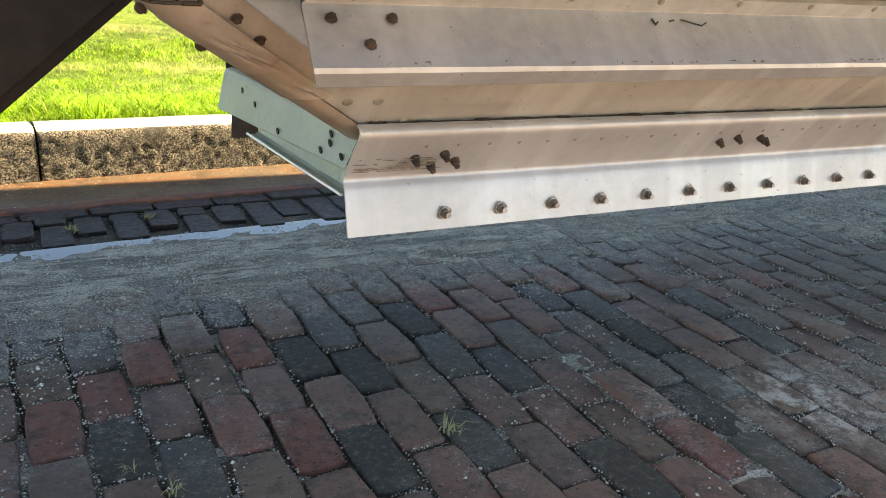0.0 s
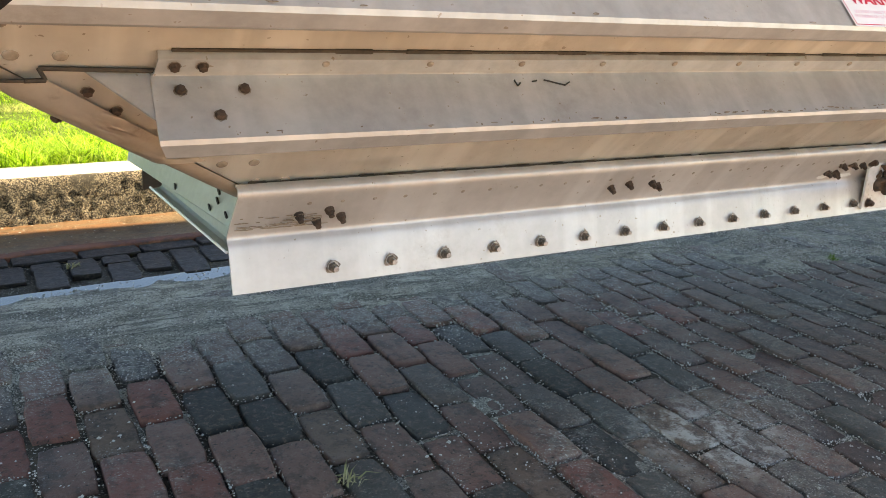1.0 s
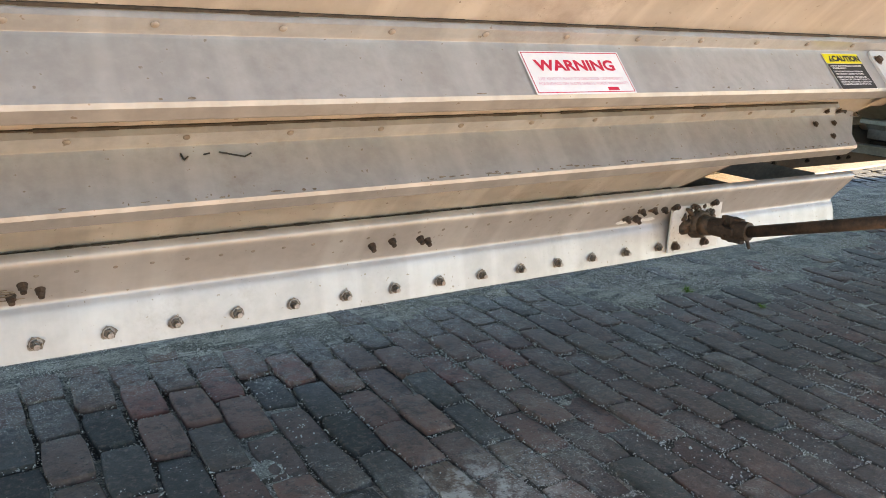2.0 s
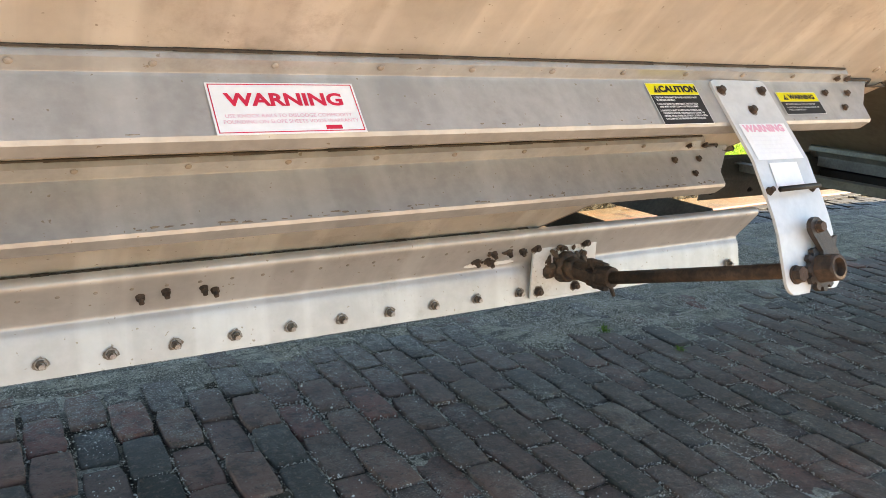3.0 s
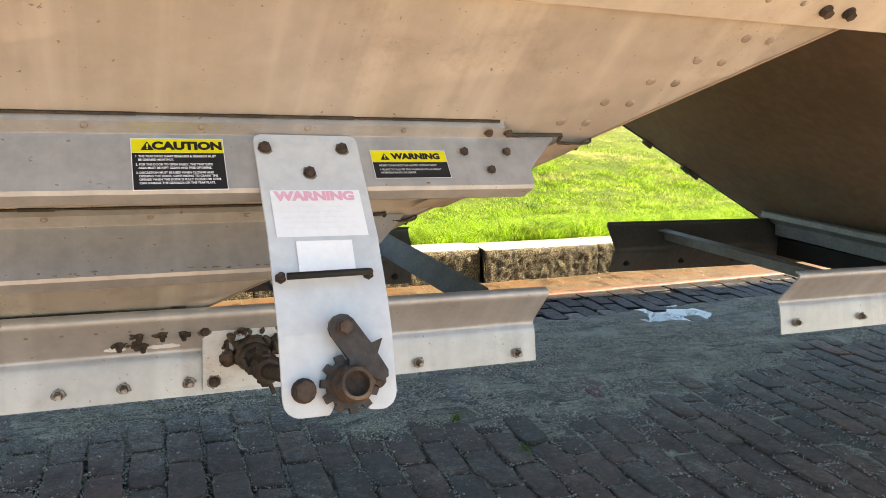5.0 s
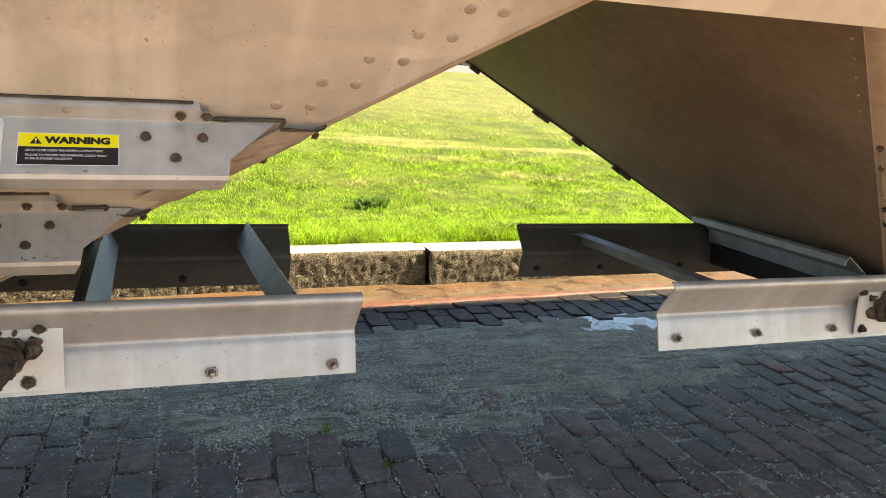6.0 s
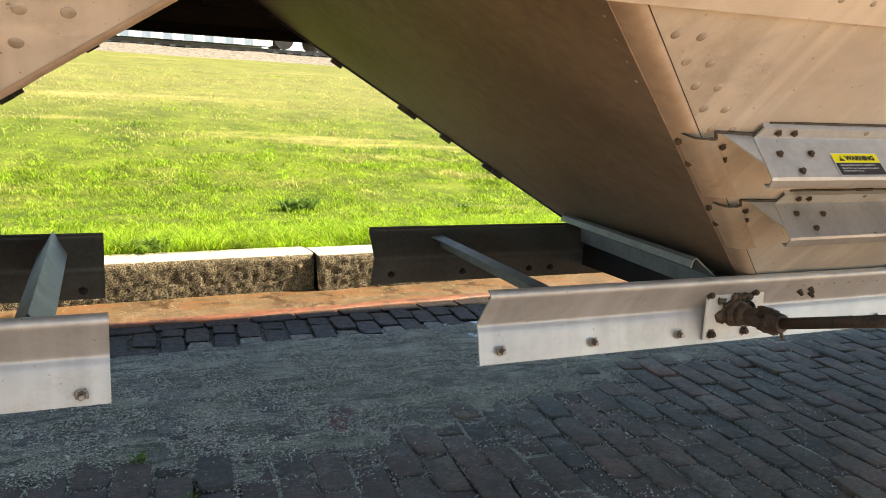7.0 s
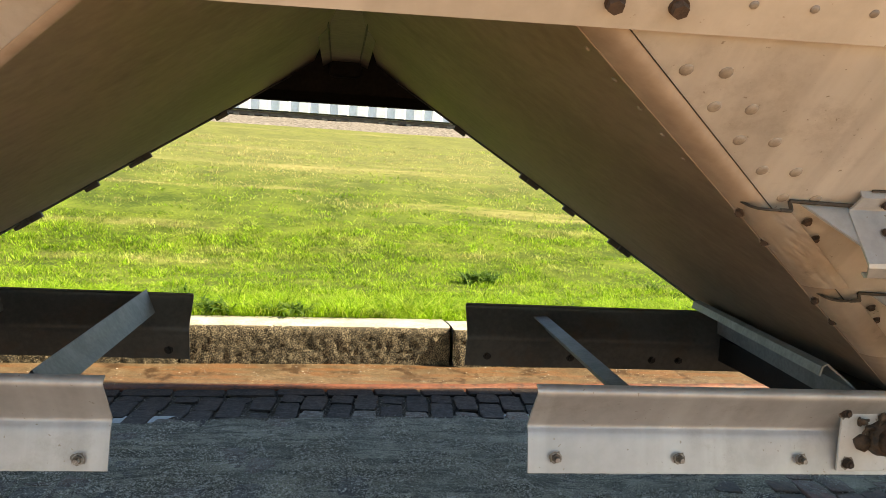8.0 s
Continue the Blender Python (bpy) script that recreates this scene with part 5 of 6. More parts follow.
grid_sheet(bm, [[(x0 + (x1 - x0) * t, 0.032 + 0.90 * t, z0 + (z1 - z0) * t) for (x0, z0), (x1, z1) in zip(near_line, far_line)] for t in (0, 0.2, 0.4, 0.6, 0.8, 1.0)])
bmesh.ops.solidify(bm, geom=bm.faces[:], thickness=-0.005)
end_channel = tpart("outlet_end_channel", bm, MINT, "pale green-tinged pressed end channel of hopper outlet")
# flat black discs give the holes' dark insides as colour
bm = bmesh.new()
tube(bm, (0, 0, -0.001), (0, 0, 0.0015), 0.008, sides=10)
HOLE = mesh_of("bolt_hole", bm, PEN)
for y, f in ((0.06, 0.72), (0.13, 0.5), (0.14, 0.25), (0.16, 0.8), (0.42, 0.85), (0.62, 0.45), (0.74, 0.25)):
    t = y / 0.93
    (xa, za), (xb, zb) = near_line[2], near_line[4]
    (xc, zc), (xd, zd) = far_line[2], far_line[4]
    p = Vector((xa + (xb - xa) * f, 0, za + (zb - za) * f)).lerp(Vector((xc + (xd - xc) * f, 0, zc + (zd - zc) * f)), t)
    tput("bolt_hole", HOLE, end_channel, aim((p.x - 0.0006, y, p.z), (-1, 0, 0.30 * (t - 0.7))), "dark bolt hole")
# slide angle below it
bm = bmesh.new()
grid_sheet(bm, [[(-0.168, 0.04, 0.572), (-0.170, 0.04, 0.530), (-0.178, 0.04, 0.525), (-0.197, 0.04, 0.524)], [(-0.203, 0.62, 0.566), (-0.205, 0.62, 0.536), (-0.212, 0.62, 0.531), (-0.232, 0.62, 0.530)]])
bmesh.ops.solidify(bm, geom=bm.faces[:], thickness=0.004)
tpart("slide_angle", bm, MINT, "pale green-tinged slide angle", parent=end_channel)
# bright tube along the slide angle's lip
bm = bmesh.new()
tube(bm, (-0.197, 0.04, 0.526), (-0.232, 0.62, 0.532), 0.0032, 0.0032, 8)
tpart("worn_lip", bm, SCRAPED, "thin bright lip", parent=end_channel)

# landing leg brace beside the first hopper
bm = bmesh.new()
a, b = Vector((-1.55, -0.75, 0.095)), Vector((-0.40, -0.75, 1.085))
w = (b - a).normalized()
n = Vector((-w.z, 0, w.x)) * 0.11
slab(bm, [a, b, b + n, a + n], (0, 0.07, 0))
bmesh.ops.bevel(bm, geom=bm.edges[:], offset=0.008, segments=2, affect="EDGES")
tpart("leg_brace", bm, BRACE, "black rusty steel landing leg brace")
bm = bmesh.new()
box(bm, (-1.72, -0.78, 0.05), (-1.60, -0.64, 1.40), 0.01)
box(bm, (-1.80, -0.86, 0.0), (-1.52, -0.56, 0.05), 0.01)
tpart("landing_leg", bm, BLACK, "black steel landing leg standing on paving")

# ---- railway beyond the field ----
bm = bmesh.new()
us = [-90, -60] + [-30 + 1.0 * i for i in range(81)] + [80, 120]
rows = []
for v, z in ((29.4, 2.26), (30.2, 2.40), (31.2, 2.66), (31.8, 2.80), (34.8, 2.80), (36.5, 2.3)):
    rows.append([road(u, v, z + 0.06 * fbm(u, v, 1.7, 1.0)) for u in us])
grid_sheet(bm, rows)
tagged(new("ballast", mesh_of("ballast", bm, BALLAST, True)), "pale grey crushed stone railway ballast", "ballast", kind="stuff")
track = thing("railway_track", "dark steel railway track on ballast", "railway track", kind="structure")
for v in (32.3, 33.74):
    bm = bmesh.new()
    for z0, z1, w in ((2.86, 2.88, 0.07), (2.88, 2.97, 0.012), (2.97, 3.01, 0.036)):
        slab(bm, [road(-90, v - w, z0), road(-90, v + w, z0), road(-90, v + w, z1), road(-90, v - w, z1)], Vector(road(210, 0, 0)))
    part("rail", bm, STEEL_RAIL, track)
bm = bmesh.new()
box(bm, (-0.11, -1.25, 2.75), (0.11, 1.25, 2.87), 0.01)
sleeper = mesh_of("sleeper", bm, DARK)
turn = Matrix.Rotation(SKEW, 4, "Z")
for i in range(70):
    put("sleeper", sleeper, track, Matrix.Translation(road(-14 + 0.6 * i, 33.02, 0)) @ turn)
wagon = thing("container_wagon", "white corrugated container on a railway wagon", "wagon", at=road(5.6, 33.02, 3.01))
wagon.matrix_world = Matrix.Translation(road(5.6, 33.02, 3.01)) @ turn
bm = bmesh.new()
line = []
for i in range(15):
    a = -6.1 + 0.81 * i
    line += [(a, 0.0), (a + 0.38, 0.0), (a + 0.46, 0.07), (a + 0.74, 0.07)]
grid_sheet(bm, [[(x, -1.22 + dy, z) for x, dy in line] for z in (0.06, 3.0)])
box(bm, (-6.1, -1.13, 0.10), (6.1, 1.22, 3.02))
part("container", bm, CONTAINER, wagon, "white corrugated steel container")
bm = bmesh.new()
box(bm, (-9.2, -1.1, 0.50), (-6.15, 1.1, 0.70), 0.02)
box(bm, (6.15, -1.1, 0.50), (9.2, 1.1, 0.70), 0.02)
part("wagon_frame", bm, DARK, wagon, "dark wagon frame")
bm = bmesh.new()
tube(bm, (0, -0.8, 0), (0, 0.8, 0), 0.07)
for y in (-0.75, 0.72):
    tube(bm, (0, y, 0), (0, y + 0.12, 0), 0.42, sides=28)
wheels = mesh_of("wheel_set", bm, STEEL_RAIL)
for x in (-8.4, -6.7, 6.7, 8.4):
    put("wheel_set", wheels, wagon, Matrix.Translation((x, 0, 0.42)))

# ---- paving bricks ----
PITCH_U, PITCH_V, BRICK_TURN = 0.1153, 0.2400, 0.030
rng = random.Random(7)


def brick_mesh(seed, w=0.1068, l=0.2320, h=0.07):
    """A worn paver: rounded, chipped upper edges and a slightly hollow top."""
    r = random.Random(seed)
    bm = bmesh.new()
    rings = []
    count = 20
    wob = [(r.uniform(-0.0032, 0.0032), r.uniform(-0.0036, 0.0036)) for _ in range(count)]
    for inset, z in ((0.0, -h), (0.0, -0.010), (0.0008, -0.0040), (0.0030, -0.0008), (0.0070, 0.0)):
        ring = []
        for cx, cy in ((-1, -1), (-0.1, -1), (1, -1), (1, -0.45), (1, 0.1), (1, 0.55), (1, 1), (0.15, 1), (-1, 1), (-1, 0.5), (-1, 0), (-1, -0.5)):
            round_ = 0.0055 if abs(cx) == 1 and abs(cy) == 1 else 0.0
            x = cx * (w / 2 - inset - round_) + wob[len(ring)][0]
            y = cy * (l / 2 - inset - round_) + wob[len(ring)][1]
            ring.append(bm.verts.new((x, y, z + (r.uniform(-0.0015, 0.0008) if z > -0.02 else 0))))
        rings.append(ring)
    for a, b in zip(rings, rings[1:]):
        for i in range(12):
            bm.faces.new((a[i], a[(i + 1) % 12], b[(i + 1) % 12], b[i]))
    mid = bm.verts.new((0, 0, r.uniform(-0.001, 0.001)))
    top = rings[-1]
    for i in range(12):
        bm.faces.new((top[i], top[(i + 1) % 12], mid))
    return bm


BRICK_MESHES = {m.name: [mesh_of("brick", brick_mesh(40 + i), m, True) for i in range(10)] for m in (BRICK, BRICK_RED, BRICK_DARK, BRICK_TAN)}
SPECIAL = {(-1, 0): "brick_red", (-3, -1): "brick_red", (1, -2): "brick_red", (1, 0): "brick_red", (8, -3): "brick_red", (-2, 0): "brick_red", (-2, -1): "brick_dark", (2, 0): "brick_dark", (3, -1): "brick_dark", (2, -2): "brick_dark",
           (9, -3): "brick_dark", (6, -3): "brick_dark", (10, -1): "brick_dark", (7, -3): "brick_tan", (0, 0): "brick_tan", (-3, 0): "brick_tan", (10, -3): "brick_tan", (11, -3): "brick_tan", (5, 0): "brick_dark"}
paving = thing("brick_paving", "worn old red-brown and slate grey street bricks, dusty", "paving", kind="structure")


def brick_level(u, v):
    """Unevenness of the road surface."""
    return 0.006 * fbm(u, v, 0.9, 11.0)


def laid(u, v):
    """Brick courses run a little off the kerb's line; u, v from one brick's corner."""
    x, y = -0.380 + u * math.cos(BRICK_TURN) - v * math.sin(BRICK_TURN), 0.30 + u * math.sin(BRICK_TURN) + v * math.cos(BRICK_TURN)
    return x + (y - 0.30) * fan(x), y


def fan(x):
    """The courses fan out slowly along the street."""
    return float(np.interp(x, (-0.6, 0.4, 2.0, 3.5), (-0.02, 0.05, 0.085, 0.12)))


spots = []
for i in range(-34, 101):
    for j in range(-9, 9):
        v = (j + 0.5) * PITCH_V + (i % 2) * PITCH_V / 2 + rng.uniform(-0.008, 0.008)
        x, y = laid(i * PITCH_U + rng.uniform(-0.004, 0.004), v)
        across = y * math.cos(SKEW) - x * math.sin(SKEW)
        over = max(across + 0.118 - (GUTTER_V - 0.108), 0.0)
        if -1.30 < across and over < 0.16:
            dz = rng.uniform(-0.006, 0.005)
            if (1.22 < across < 1.56 and x < 2.1) or (4.2 < x < 5.0 and 1.20 < across < 1.50):
                continue
            spots.append((x, y - over / 2, rng.uniform(-1.8, 1.8) - math.degrees(fan(x)), dz, 1 - over / 0.2275, SPECIAL.get((i, j), "brick")))
near = [s for s in spots if -0.95 < s[0] < 3.4 and -0.45 < s[1] < 0.85]
near = sorted(near, key=lambda s: abs(s[1] - 0.33) if s[0] > 1.3 or s[1] > 0.70 else -1.0)[:300]
chosen = set(near)
for s in spots:
    if s in chosen:
        u, v, yaw, dz, short, kind_ = s
        m = Matrix.Translation((u, v, brick_level(u, v) + dz)) @ Matrix.Rotation(BRICK_TURN + radians(yaw), 4, "Z") @ Euler((radians(rng.uniform(-1.2, 1.2)), radians(rng.uniform(-2.0, 2.0)), math.pi * rng.randrange(2))).to_matrix().to_4x4() @ Matrix.Diagonal((1, short, 1, 1))
        put("brick", BRICK_MESHES[kind_][rng.randrange(10)], paving, m)

verts, faces = [], []


def add_brick(m, me, wet=False):
    vs_, fs_ = (wet_verts, wet_faces) if wet else (verts, faces)
    base = len(vs_)
    vs_.extend([(m @ v.co)[:] for v in me.vertices])
    fs_.extend([tuple(base + k for k in p.vertices) for p in me.polygons])


wet_verts, wet_faces = [], []
for s in spots:
    if s not in chosen:
        u, v, yaw, dz, short, kind_ = s
        m = Matrix.Translation((u, v, brick_level(u, v) + dz)) @ Matrix.Rotation(BRICK_TURN + radians(yaw), 4, "Z") @ Euler((radians(rng.uniform(-1.2, 1.2)), radians(rng.uniform(-2.0, 2.0)), math.pi * rng.randrange(2))).to_matrix().to_4x4() @ Matrix.Diagonal((1, short, 1, 1))
        add_brick(m, BRICK_MESHES["brick"][rng.randrange(10)], v * math.cos(SKEW) - u * math.sin(SKEW) > 1.50)
# edging course along the gutter
u = -4.0
while u < 11:
    m = Matrix.Translation(road(u + 0.113, GUTTER_V - 0.052, 0.000 + rng.uniform(-0.004, 0.003))) @ Matrix.Rotation(SKEW + math.pi / 2 + radians(rng.uniform(-1.5, 1.5)), 4, "Z")
    add_brick(m, BRICK_MESHES["brick"][rng.randrange(10)], True)
    u += 0.236 + rng.uniform(0, 0.006)
me = bpy.data.meshes.new("bricks")
me.from_pydata(verts, [], faces)
me.polygons.foreach_set("use_smooth", [True] * len(me.polygons))
me.materials.append(BRICKS)
tagged(part("bricks", me, None, paving), kind="stuff")
me = bpy.data.meshes.new("wet_bricks")
me.from_pydata(wet_verts, [], wet_faces)
me.materials.append(WET_BRICK)
tagged(part("wet_bricks", me, None, paving, "dark wet bricks beside gutter"), kind="stuff")

# ---- grit lying over and between the bricks, hollowed where water stands ----
POOLS = [(-0.5, 1.455, 1.0, 0.050), (0.55, 1.50, 1.3, 0.045), (1.5, 1.30, 0.8, 0.05), (4.63, 1.375, 0.23, 0.11), (2.34, 1.53, 0.12, 0.05), (4.15, 1.50, 0.2, 0.05)]


EDGE_U, EDGE_V = (-3.0, -0.8, 0.0, 0.5, 1.6, 2.1, 2.5, 2.9, 3.8, 5.0, 8.0), (0.8, 0.84, 0.90, 0.80, 0.80, 0.66, 0.36, 0.27, 0.42, 0.66, 0.7)


def grit_z(u, v):
    edge = float(np.interp(u, EDGE_U, EDGE_V)) + 0.07 * fbm(u, 0.3, 2.4, 2.0)
    cover = min(max((v - edge + 0.09) / 0.24, -1.0), 1.0)
    cover = min(cover, (1.56 - v) / 0.08)
    z = float(np.interp(u, (0.6, 1.5), (-0.0120, -0.0095))) + float(np.interp(u, (0.6, 1.5), (0.0175, 0.0150))) * max(cover, -0.10) + 0.0088 * fbm(u, v, 4.5, 6.0, 5) + 0.0018 * fbm(u, v, 26.0, 7.0, 3)
    z += 0.007 * math.exp(-((u - PATCH_X) / 0.30) ** 2 - ((v - PATCH_Y + 0.07) / 0.15) ** 2) + 0.005 * math.exp(-((u - 2.0) / 0.5) ** 2 - ((v - 0.5) / 0.12) ** 2)
    if v > 1.54:
        z -= 0.004
    for pu, pv, ru, rv in POOLS:
        d = ((u - pu) / ru) ** 2 + ((v - pv) / rv) ** 2
        if d < 2.5:
            z -= (0.0135 + (0.014 if pu > 4.5 else 0.0) + (0.005 if pu > 4.5 else 0.017) * fbm(u, v * 1.6, 5.0, 15.0, 5)) * math.exp(-d * 0.9)
    return min(z, 0.012)


rows = []
nu, nv = 620, 170
for j in range(nv + 1):
    v = -1.4 + (GUTTER_V + 1.4) * j / nv
    rows.append([road(-3.0 + 11.5 * i / nu, v, grit_z(-3.0 + 11.5 * i / nu, v)) for i in range(nu + 1)])
verts = [p for row in rows for p in row]
faces = [(j * (nu + 1) + i, j * (nu + 1) + i + 1, (j + 1) * (nu + 1) + i + 1, (j + 1) * (nu + 1) + i) for j in range(nv) for i in range(nu)]
me = bpy.data.meshes.new("grit")
me.from_pydata(verts, [], faces)
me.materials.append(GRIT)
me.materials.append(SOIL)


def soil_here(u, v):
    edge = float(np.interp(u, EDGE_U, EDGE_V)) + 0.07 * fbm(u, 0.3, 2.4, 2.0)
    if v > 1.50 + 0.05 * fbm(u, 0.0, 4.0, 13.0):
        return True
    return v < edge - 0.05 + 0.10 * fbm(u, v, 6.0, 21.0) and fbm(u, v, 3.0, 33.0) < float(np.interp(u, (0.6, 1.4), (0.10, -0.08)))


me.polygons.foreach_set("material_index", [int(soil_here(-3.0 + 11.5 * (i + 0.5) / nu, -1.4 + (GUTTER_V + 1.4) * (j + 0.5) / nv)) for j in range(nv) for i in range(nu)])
me.polygons.foreach_set("use_smooth", [True] * len(me.polygons))
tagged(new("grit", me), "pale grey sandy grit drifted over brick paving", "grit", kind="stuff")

SHEETS = [[(-1.7, 1.36), (-0.4, 1.34), (0.6, 1.38), (1.2, 1.20), (2.3, 1.16), (2.3, 1.40), (1.3, 1.49), (0.4, 1.535), (-0.6, 1.53), (-1.7, 1.52)],
          [(4.2, 1.22), (5.05, 1.22), (5.05, 1.53), (4.2, 1.53)], [(2.42, 1.46), (2.2, 1.48), (2.2, 1.57), (2.5, 1.57)], [(3.9, 1.44), (4.18, 1.44), (4.18, 1.55), (3.9, 1.55)]]
for outline in SHEETS:
    bm = bmesh.new()
    face(bm, [road(u, v, -0.0050) for u, v in outline])
    tagged(new("puddle", mesh_of("puddle", bm, WATER)), "shallow still puddle reflecting blue sky on paving", "puddle", "puddles by the gutter", "structure")

# loose pebbles
verts, faces = [], []
rng = random.Random(3)
for i in range(85000):
    u, v = (rng.uniform(-1.6, 6.0), rng.choice((rng.uniform(-0.6, 1.55), rng.uniform(0.5, 1.5)))) if i < 40000 else (rng.uniform(1.2, 4.8), rng.triangular(0.05, 1.5, 0.6))
    r = rng.uniform(0.0015, 0.0040) * (1.6 if rng.random() < 0.07 else 1)
    z = max(grit_z(u, v), -0.006) + r * 0.3
    if rng.random() < 0.02:
        z = 0.0045 + brick_level(u, v)
    elif fbm(u, v, 5.0, 41.0) < -0.12:
        continue
    base = len(verts)
    for dx, dy, dz in ((1, 0, 0), (0, 1, 0), (-1, 0, 0), (0, -1, 0), (0, 0, 0.8), (0, 0, -0.8)):
        verts.append(road(u + dx * r * rng.uniform(0.6, 1.2), v + dy * r * rng.uniform(0.6, 1.2), z + dz * r))
    faces += [tuple(base + k for k in f) for f in ((0, 1, 4), (1, 2, 4), (2, 3, 4), (3, 0, 4), (1, 0, 5), (2, 1, 5), (3, 2, 5), (0, 3, 5))]
def pebble(p, r):
    base = len(verts)
    for dx, dy, dz in ((1, 0, 0), (0, 1, 0), (-1, 0, 0), (0, -1, 0), (0, 0, 0.8), (0, 0, -0.8)):
        verts.append((p[0] + dx * r * rng.uniform(0.6, 1.2), p[1] + dy * r * rng.uniform(0.6, 1.2), p[2] + dz * r))
    faces.extend([tuple(base + k for k in f) for f in ((0, 1, 4), (1, 2, 4), (2, 3, 4), (3, 0, 4), (1, 0, 5), (2, 1, 5), (3, 2, 5), (0, 3, 5))])


# grains caught in the joints, thicker in some stretches
for x, y, yaw, dz, short, kind_ in spots:
    if not (-1.1 < x < 4.6 and -0.75 < y < 1.15):
        continue
    a = BRICK_TURN + radians(yaw)
    for k in range(64 if x < 1.1 else 110):
        along, off = rng.uniform(-0.12, 0.12), rng.gauss(0.0, 0.0030 if x < 1.1 else 0.0052)
        dx, dy = (0.0577 + off, along) if k % 3 else (along * 0.48, 0.120 + off)
        px, py = x + dx * math.cos(a) - dy * math.sin(a), y + dx * math.sin(a) + dy * math.cos(a)
        if fbm(px, py, 5.5, 51.0) + rng.uniform(-0.25, 0.25) > (-0.02 if x < 1.1 else -0.16):
            r = rng.uniform(0.0013, 0.0034)
            pebble((px, py, brick_level(px, py) - rng.uniform(0.0, 0.007)), r)
for i in range(600):
    u, v = rng.uniform(-1.6, 7.0), GUTTER_V + 0.34 * rng.random() ** 0.7
    r = rng.uniform(0.0015, 0.0045)
    base = len(verts)
    a = rng.uniform(0, 3.14)
    for dx, dy, dz in ((1, 0, 0), (0, 0.6, 0), (-1, 0, 0), (0, -0.6, 0), (0, 0, 0.5), (0, 0, -0.5)):
        verts.append(road(u + (dx * math.cos(a) - dy * math.sin(a)) * r * 1.4, v + (dx * math.sin(a) + dy * math.cos(a)) * r, 0.020 + 0.05 * (v - GUTTER_V) * 0.8 + dz * r))
    faces += [tuple(base + k for k in f) for f in ((0, 1, 4), (1, 2, 4), (2, 3, 4), (3, 0, 4), (1, 0, 5), (2, 1, 5), (3, 2, 5), (0, 3, 5))]
me = bpy.data.meshes.new("pebbles")
me.from_pydata(verts, [], faces)
me.materials.append(material("pebble", (0.20, 0.185, 0.16), (0.64, 0.61, 0.56), 0.8, 0.0, 60.0, 300.0))
tagged(new("pebbles", me), "small loose pale pebbles on paving", "pebbles", kind="stuff")

# ---- grass ----


def blades(spots, me_name, mat, label, category, kind, seed):
    """Curved blades: (x, y, z, height, width, lean)."""
    r = random.Random(seed)
    verts, faces = [], []
    for x, y, z, h, w, lean in spots:
        a = r.uniform(0, math.tau)
        ca, sa = math.cos(a), math.sin(a)
        b = a + r.uniform(-0.6, 0.6)
        lx, ly = math.cos(b + 1.57) * lean * h, math.sin(b + 1.57) * lean * h
        base = len(verts)
        verts += [(x - ca * w, y - sa * w, z), (x + ca * w, y + sa * w, z), (x + lx * 0.35 + ca * w * 0.8, y + ly * 0.35 + sa * w * 0.8, z + h * 0.6), (x + lx * 0.35 - ca * w * 0.8, y + ly * 0.35 - sa * w * 0.8, z + h * 0.6), (x + lx, y + ly, z + h * (1 - 0.3 * lean))]
        faces += [(base, base + 1, base + 2, base + 3), (base + 3, base + 2, base + 4)]
    me = bpy.data.meshes.new(me_name)
    me.from_pydata(verts, [], faces)
    me.materials.append(mat)
    return tagged(new(me_name, me), label, category, kind=kind)




def turf(count, v0, v1, height, width, seed):
    """Many curved blades at once, thicker sown towards v0."""
    r = np.random.RandomState(seed)
    v = v0 + (v1 - v0) * r.rand(count) ** 1.3
    u = 3.4 + (r.rand(count) * 2.0 - 1.0) * (2.8 + 1.0 * v)
    x, y = u * math.cos(SKEW) - v * math.sin(SKEW), u * math.sin(SKEW) + v * math.cos(SKEW)
    pv, pz = np.array([p[0] for p in PROFILE]), np.array([p[1] for p in PROFILE])
    z = np.interp(v, pv, pz) - 0.015
    clump = np.array([noise.noise((a * 2.3, b_ * 2.3, 4.0)) + 0.6 * noise.noise((a * 7.0, b_ * 7.0, 9.0)) for a, b_ in zip(u, v)])
    h = height * (0.55 + 1.15 * np.clip(clump + 0.3, 0, 1.4)) * (0.6 + 0.8 * r.rand(count))
    w = width * (0.6 + 0.8 * r.rand(count))
    a = r.rand(count) * math.tau
    lean = (0.3 + 1.5 * r.rand(count)) * h
    b_ = r.rand(count) * math.tau
    ca, sa, lx, ly = np.cos(a) * w, np.sin(a) * w, np.cos(b_) * lean, np.sin(b_) * lean
    pts = np.stack([np.stack(p, -1) for p in ((x - ca, y - sa, z), (x + ca, y + sa, z), (x + lx * 0.4 + ca * 0.8, y + ly * 0.4 + sa * 0.8, z + h * 0.65), (x + lx * 0.4 - ca * 0.8, y + ly * 0.4 - sa * 0.8, z + h * 0.65), (x + lx, y + ly, z + h * 0.9))], 1)
    return pts.reshape(-1, 3)


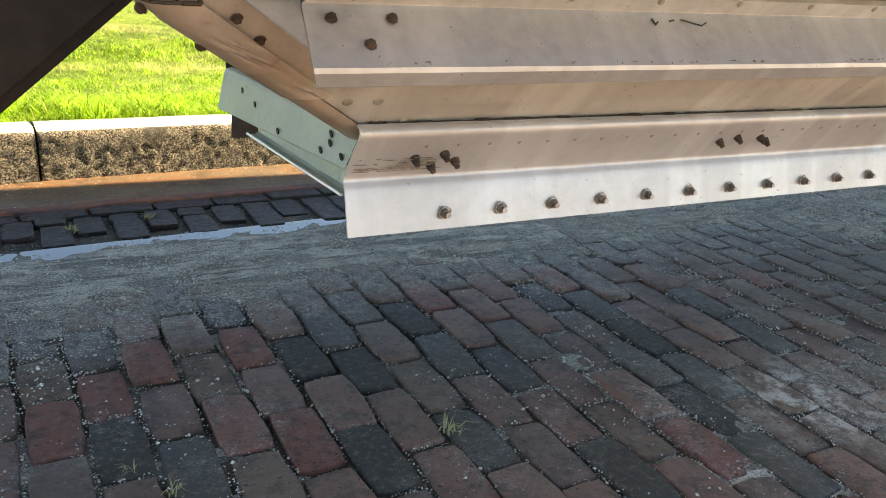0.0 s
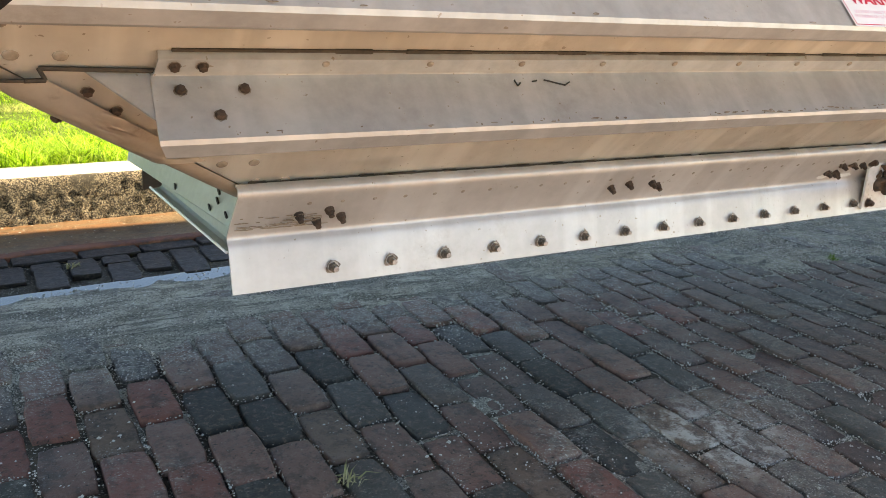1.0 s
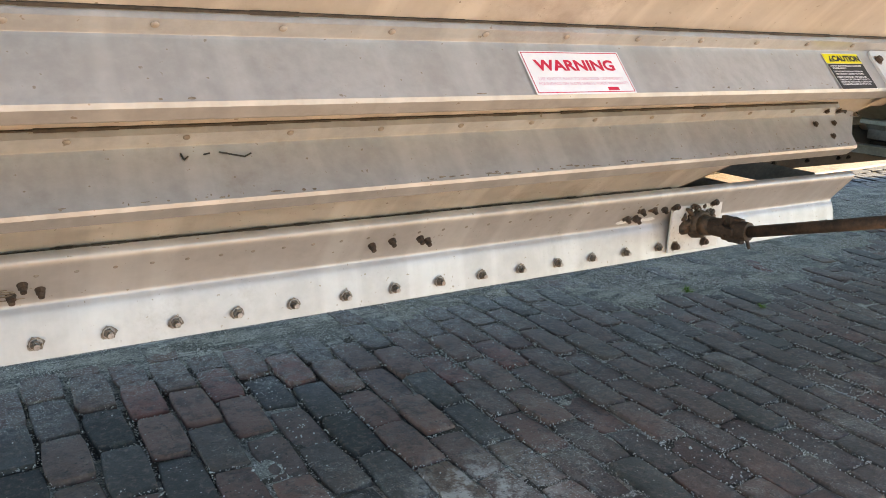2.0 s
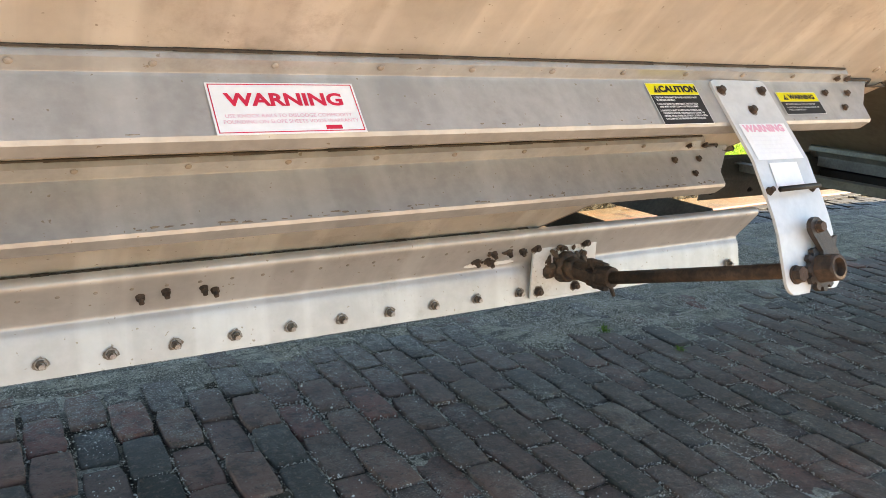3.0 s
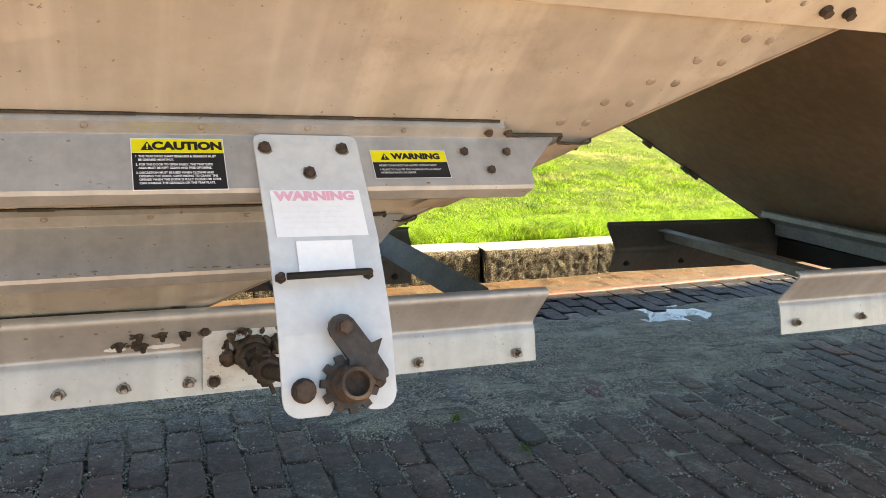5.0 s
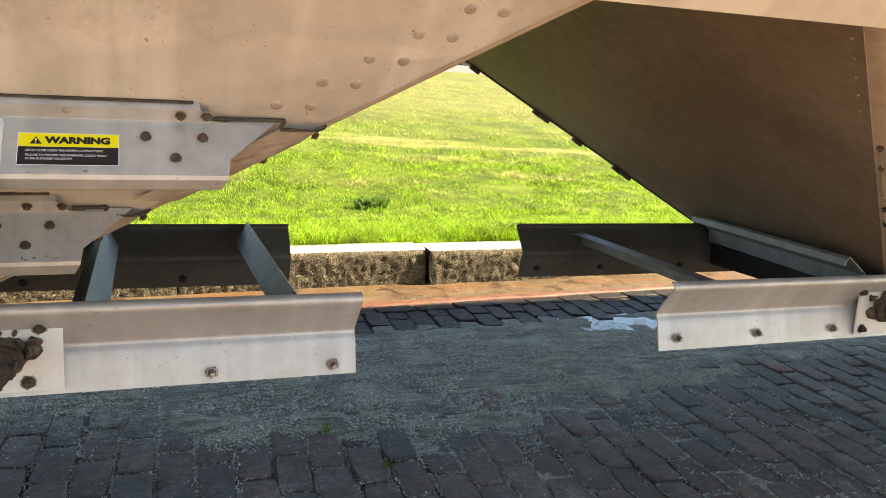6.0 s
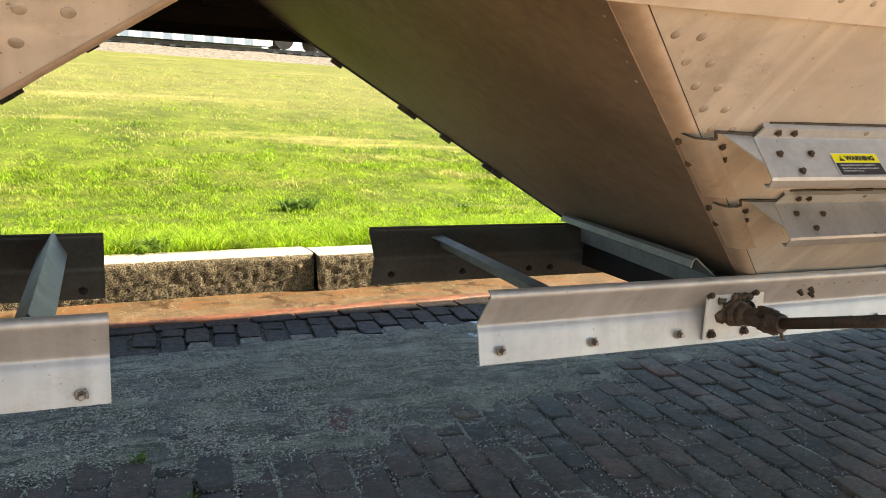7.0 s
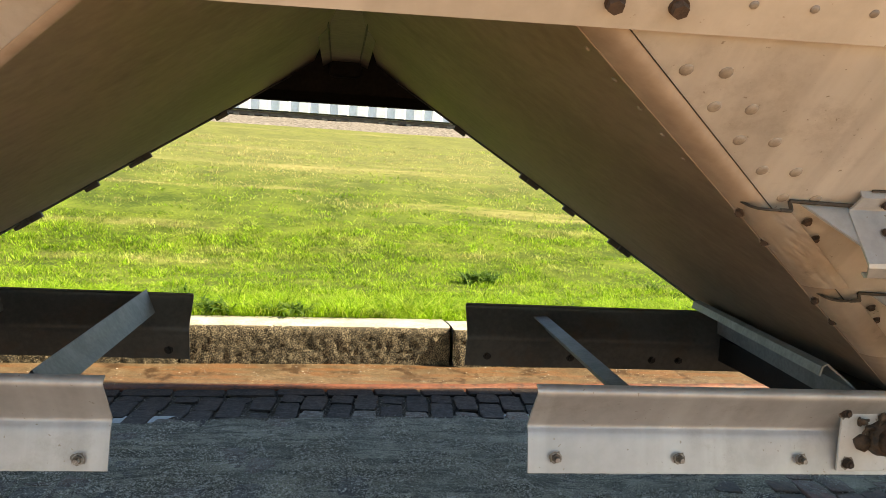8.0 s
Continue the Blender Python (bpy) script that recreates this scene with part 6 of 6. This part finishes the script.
pts = np.concatenate([turf(150000, 2.57, 5.5, 0.082, 0.0024, 1), turf(190000, 4.5, 11.0, 0.060, 0.0036, 2), turf(90000, 9.0, 24.0, 0.050, 0.007, 3)])
base = np.arange(0, len(pts), 5)
quads, tips = np.stack([base, base + 1, base + 2, base + 3], 1), np.stack([base + 3, base + 2, base + 4], 1)
me = bpy.data.meshes.new("grass")
me.from_pydata(pts.tolist(), [], quads.tolist() + tips.tolist())
me.materials.append(BLADE)
tagged(new("grass", me), "bright sunlit yellow-green rough grass with dry patches", "grass", kind="stuff")


def weed(x, y, z, r, n, mat, label, seed):
    q = random.Random(seed)
    spots = [(x + q.gauss(0, r * 0.35), y + q.gauss(0, r * 0.35), z, r * q.uniform(0.5, 1.1), r * 0.07 * q.uniform(0.6, 1.4), q.uniform(0.5, 1.6)) for _ in range(n)]
    return blades(spots, "weed", mat, label, "weed", "stuff", seed)


weed(4.86, 7.97, -0.33, 0.22, 220, WEED, "dark leafy green weed clump in grass", 11)
weed(*road(4.75, 2.85, 0.18), 0.16, 120, WEED, "dark green weed clump beside kerb", 12)
weed(*road(3.0, 2.66, 0.20), 0.14, 90, WEED, "dark green weed clump beside kerb", 13)
weed(*road(2.55, 2.72, 0.20), 0.15, 90, WEED, "dark green weed clump beside kerb", 19)
for u, v, r, n, seed in ((-0.92, 1.74, 0.035, 40, 21), (-0.50, 1.70, 0.032, 34, 22), (-0.22, 1.76, 0.030, 30, 23), (-1.20, 1.66, 0.035, 36, 24)):
    weed(*road(u, v, -0.006), r, n, STRAW, "dry grass bits caught between wet bricks", seed)
weed(2.66, 0.645, 0.0, 0.035, 30, WEED, "small green weed between paving bricks", 14)
weed(0.03, -0.02, 0.0, 0.035, 18, STRAW, "small dry grass tuft between paving bricks", 15)
weed(-0.60, 0.085, 0.0, 0.024, 9, STRAW, "small dry grass tuft between paving bricks", 16)
weed(-0.54, -0.015, 0.0, 0.028, 9, STRAW, "small dry grass tuft between paving bricks", 17)
weed(2.785, 0.355, 0.0, 0.03, 18, WEED, "small green weed between paving bricks", 18)
for x, y, r, n in ((4.305, 5.677, 0.13, 26), (1.872, 4.571, 0.18, 60), (5.163, 8.561, 0.13, 24), (7.109, 7.858, 0.15, 30)):
    weed(x, y, ground_z(y * math.cos(SKEW) - x * math.sin(SKEW)), r, n, WEED, "dark green weed clump in rough grass", int(x * 100))
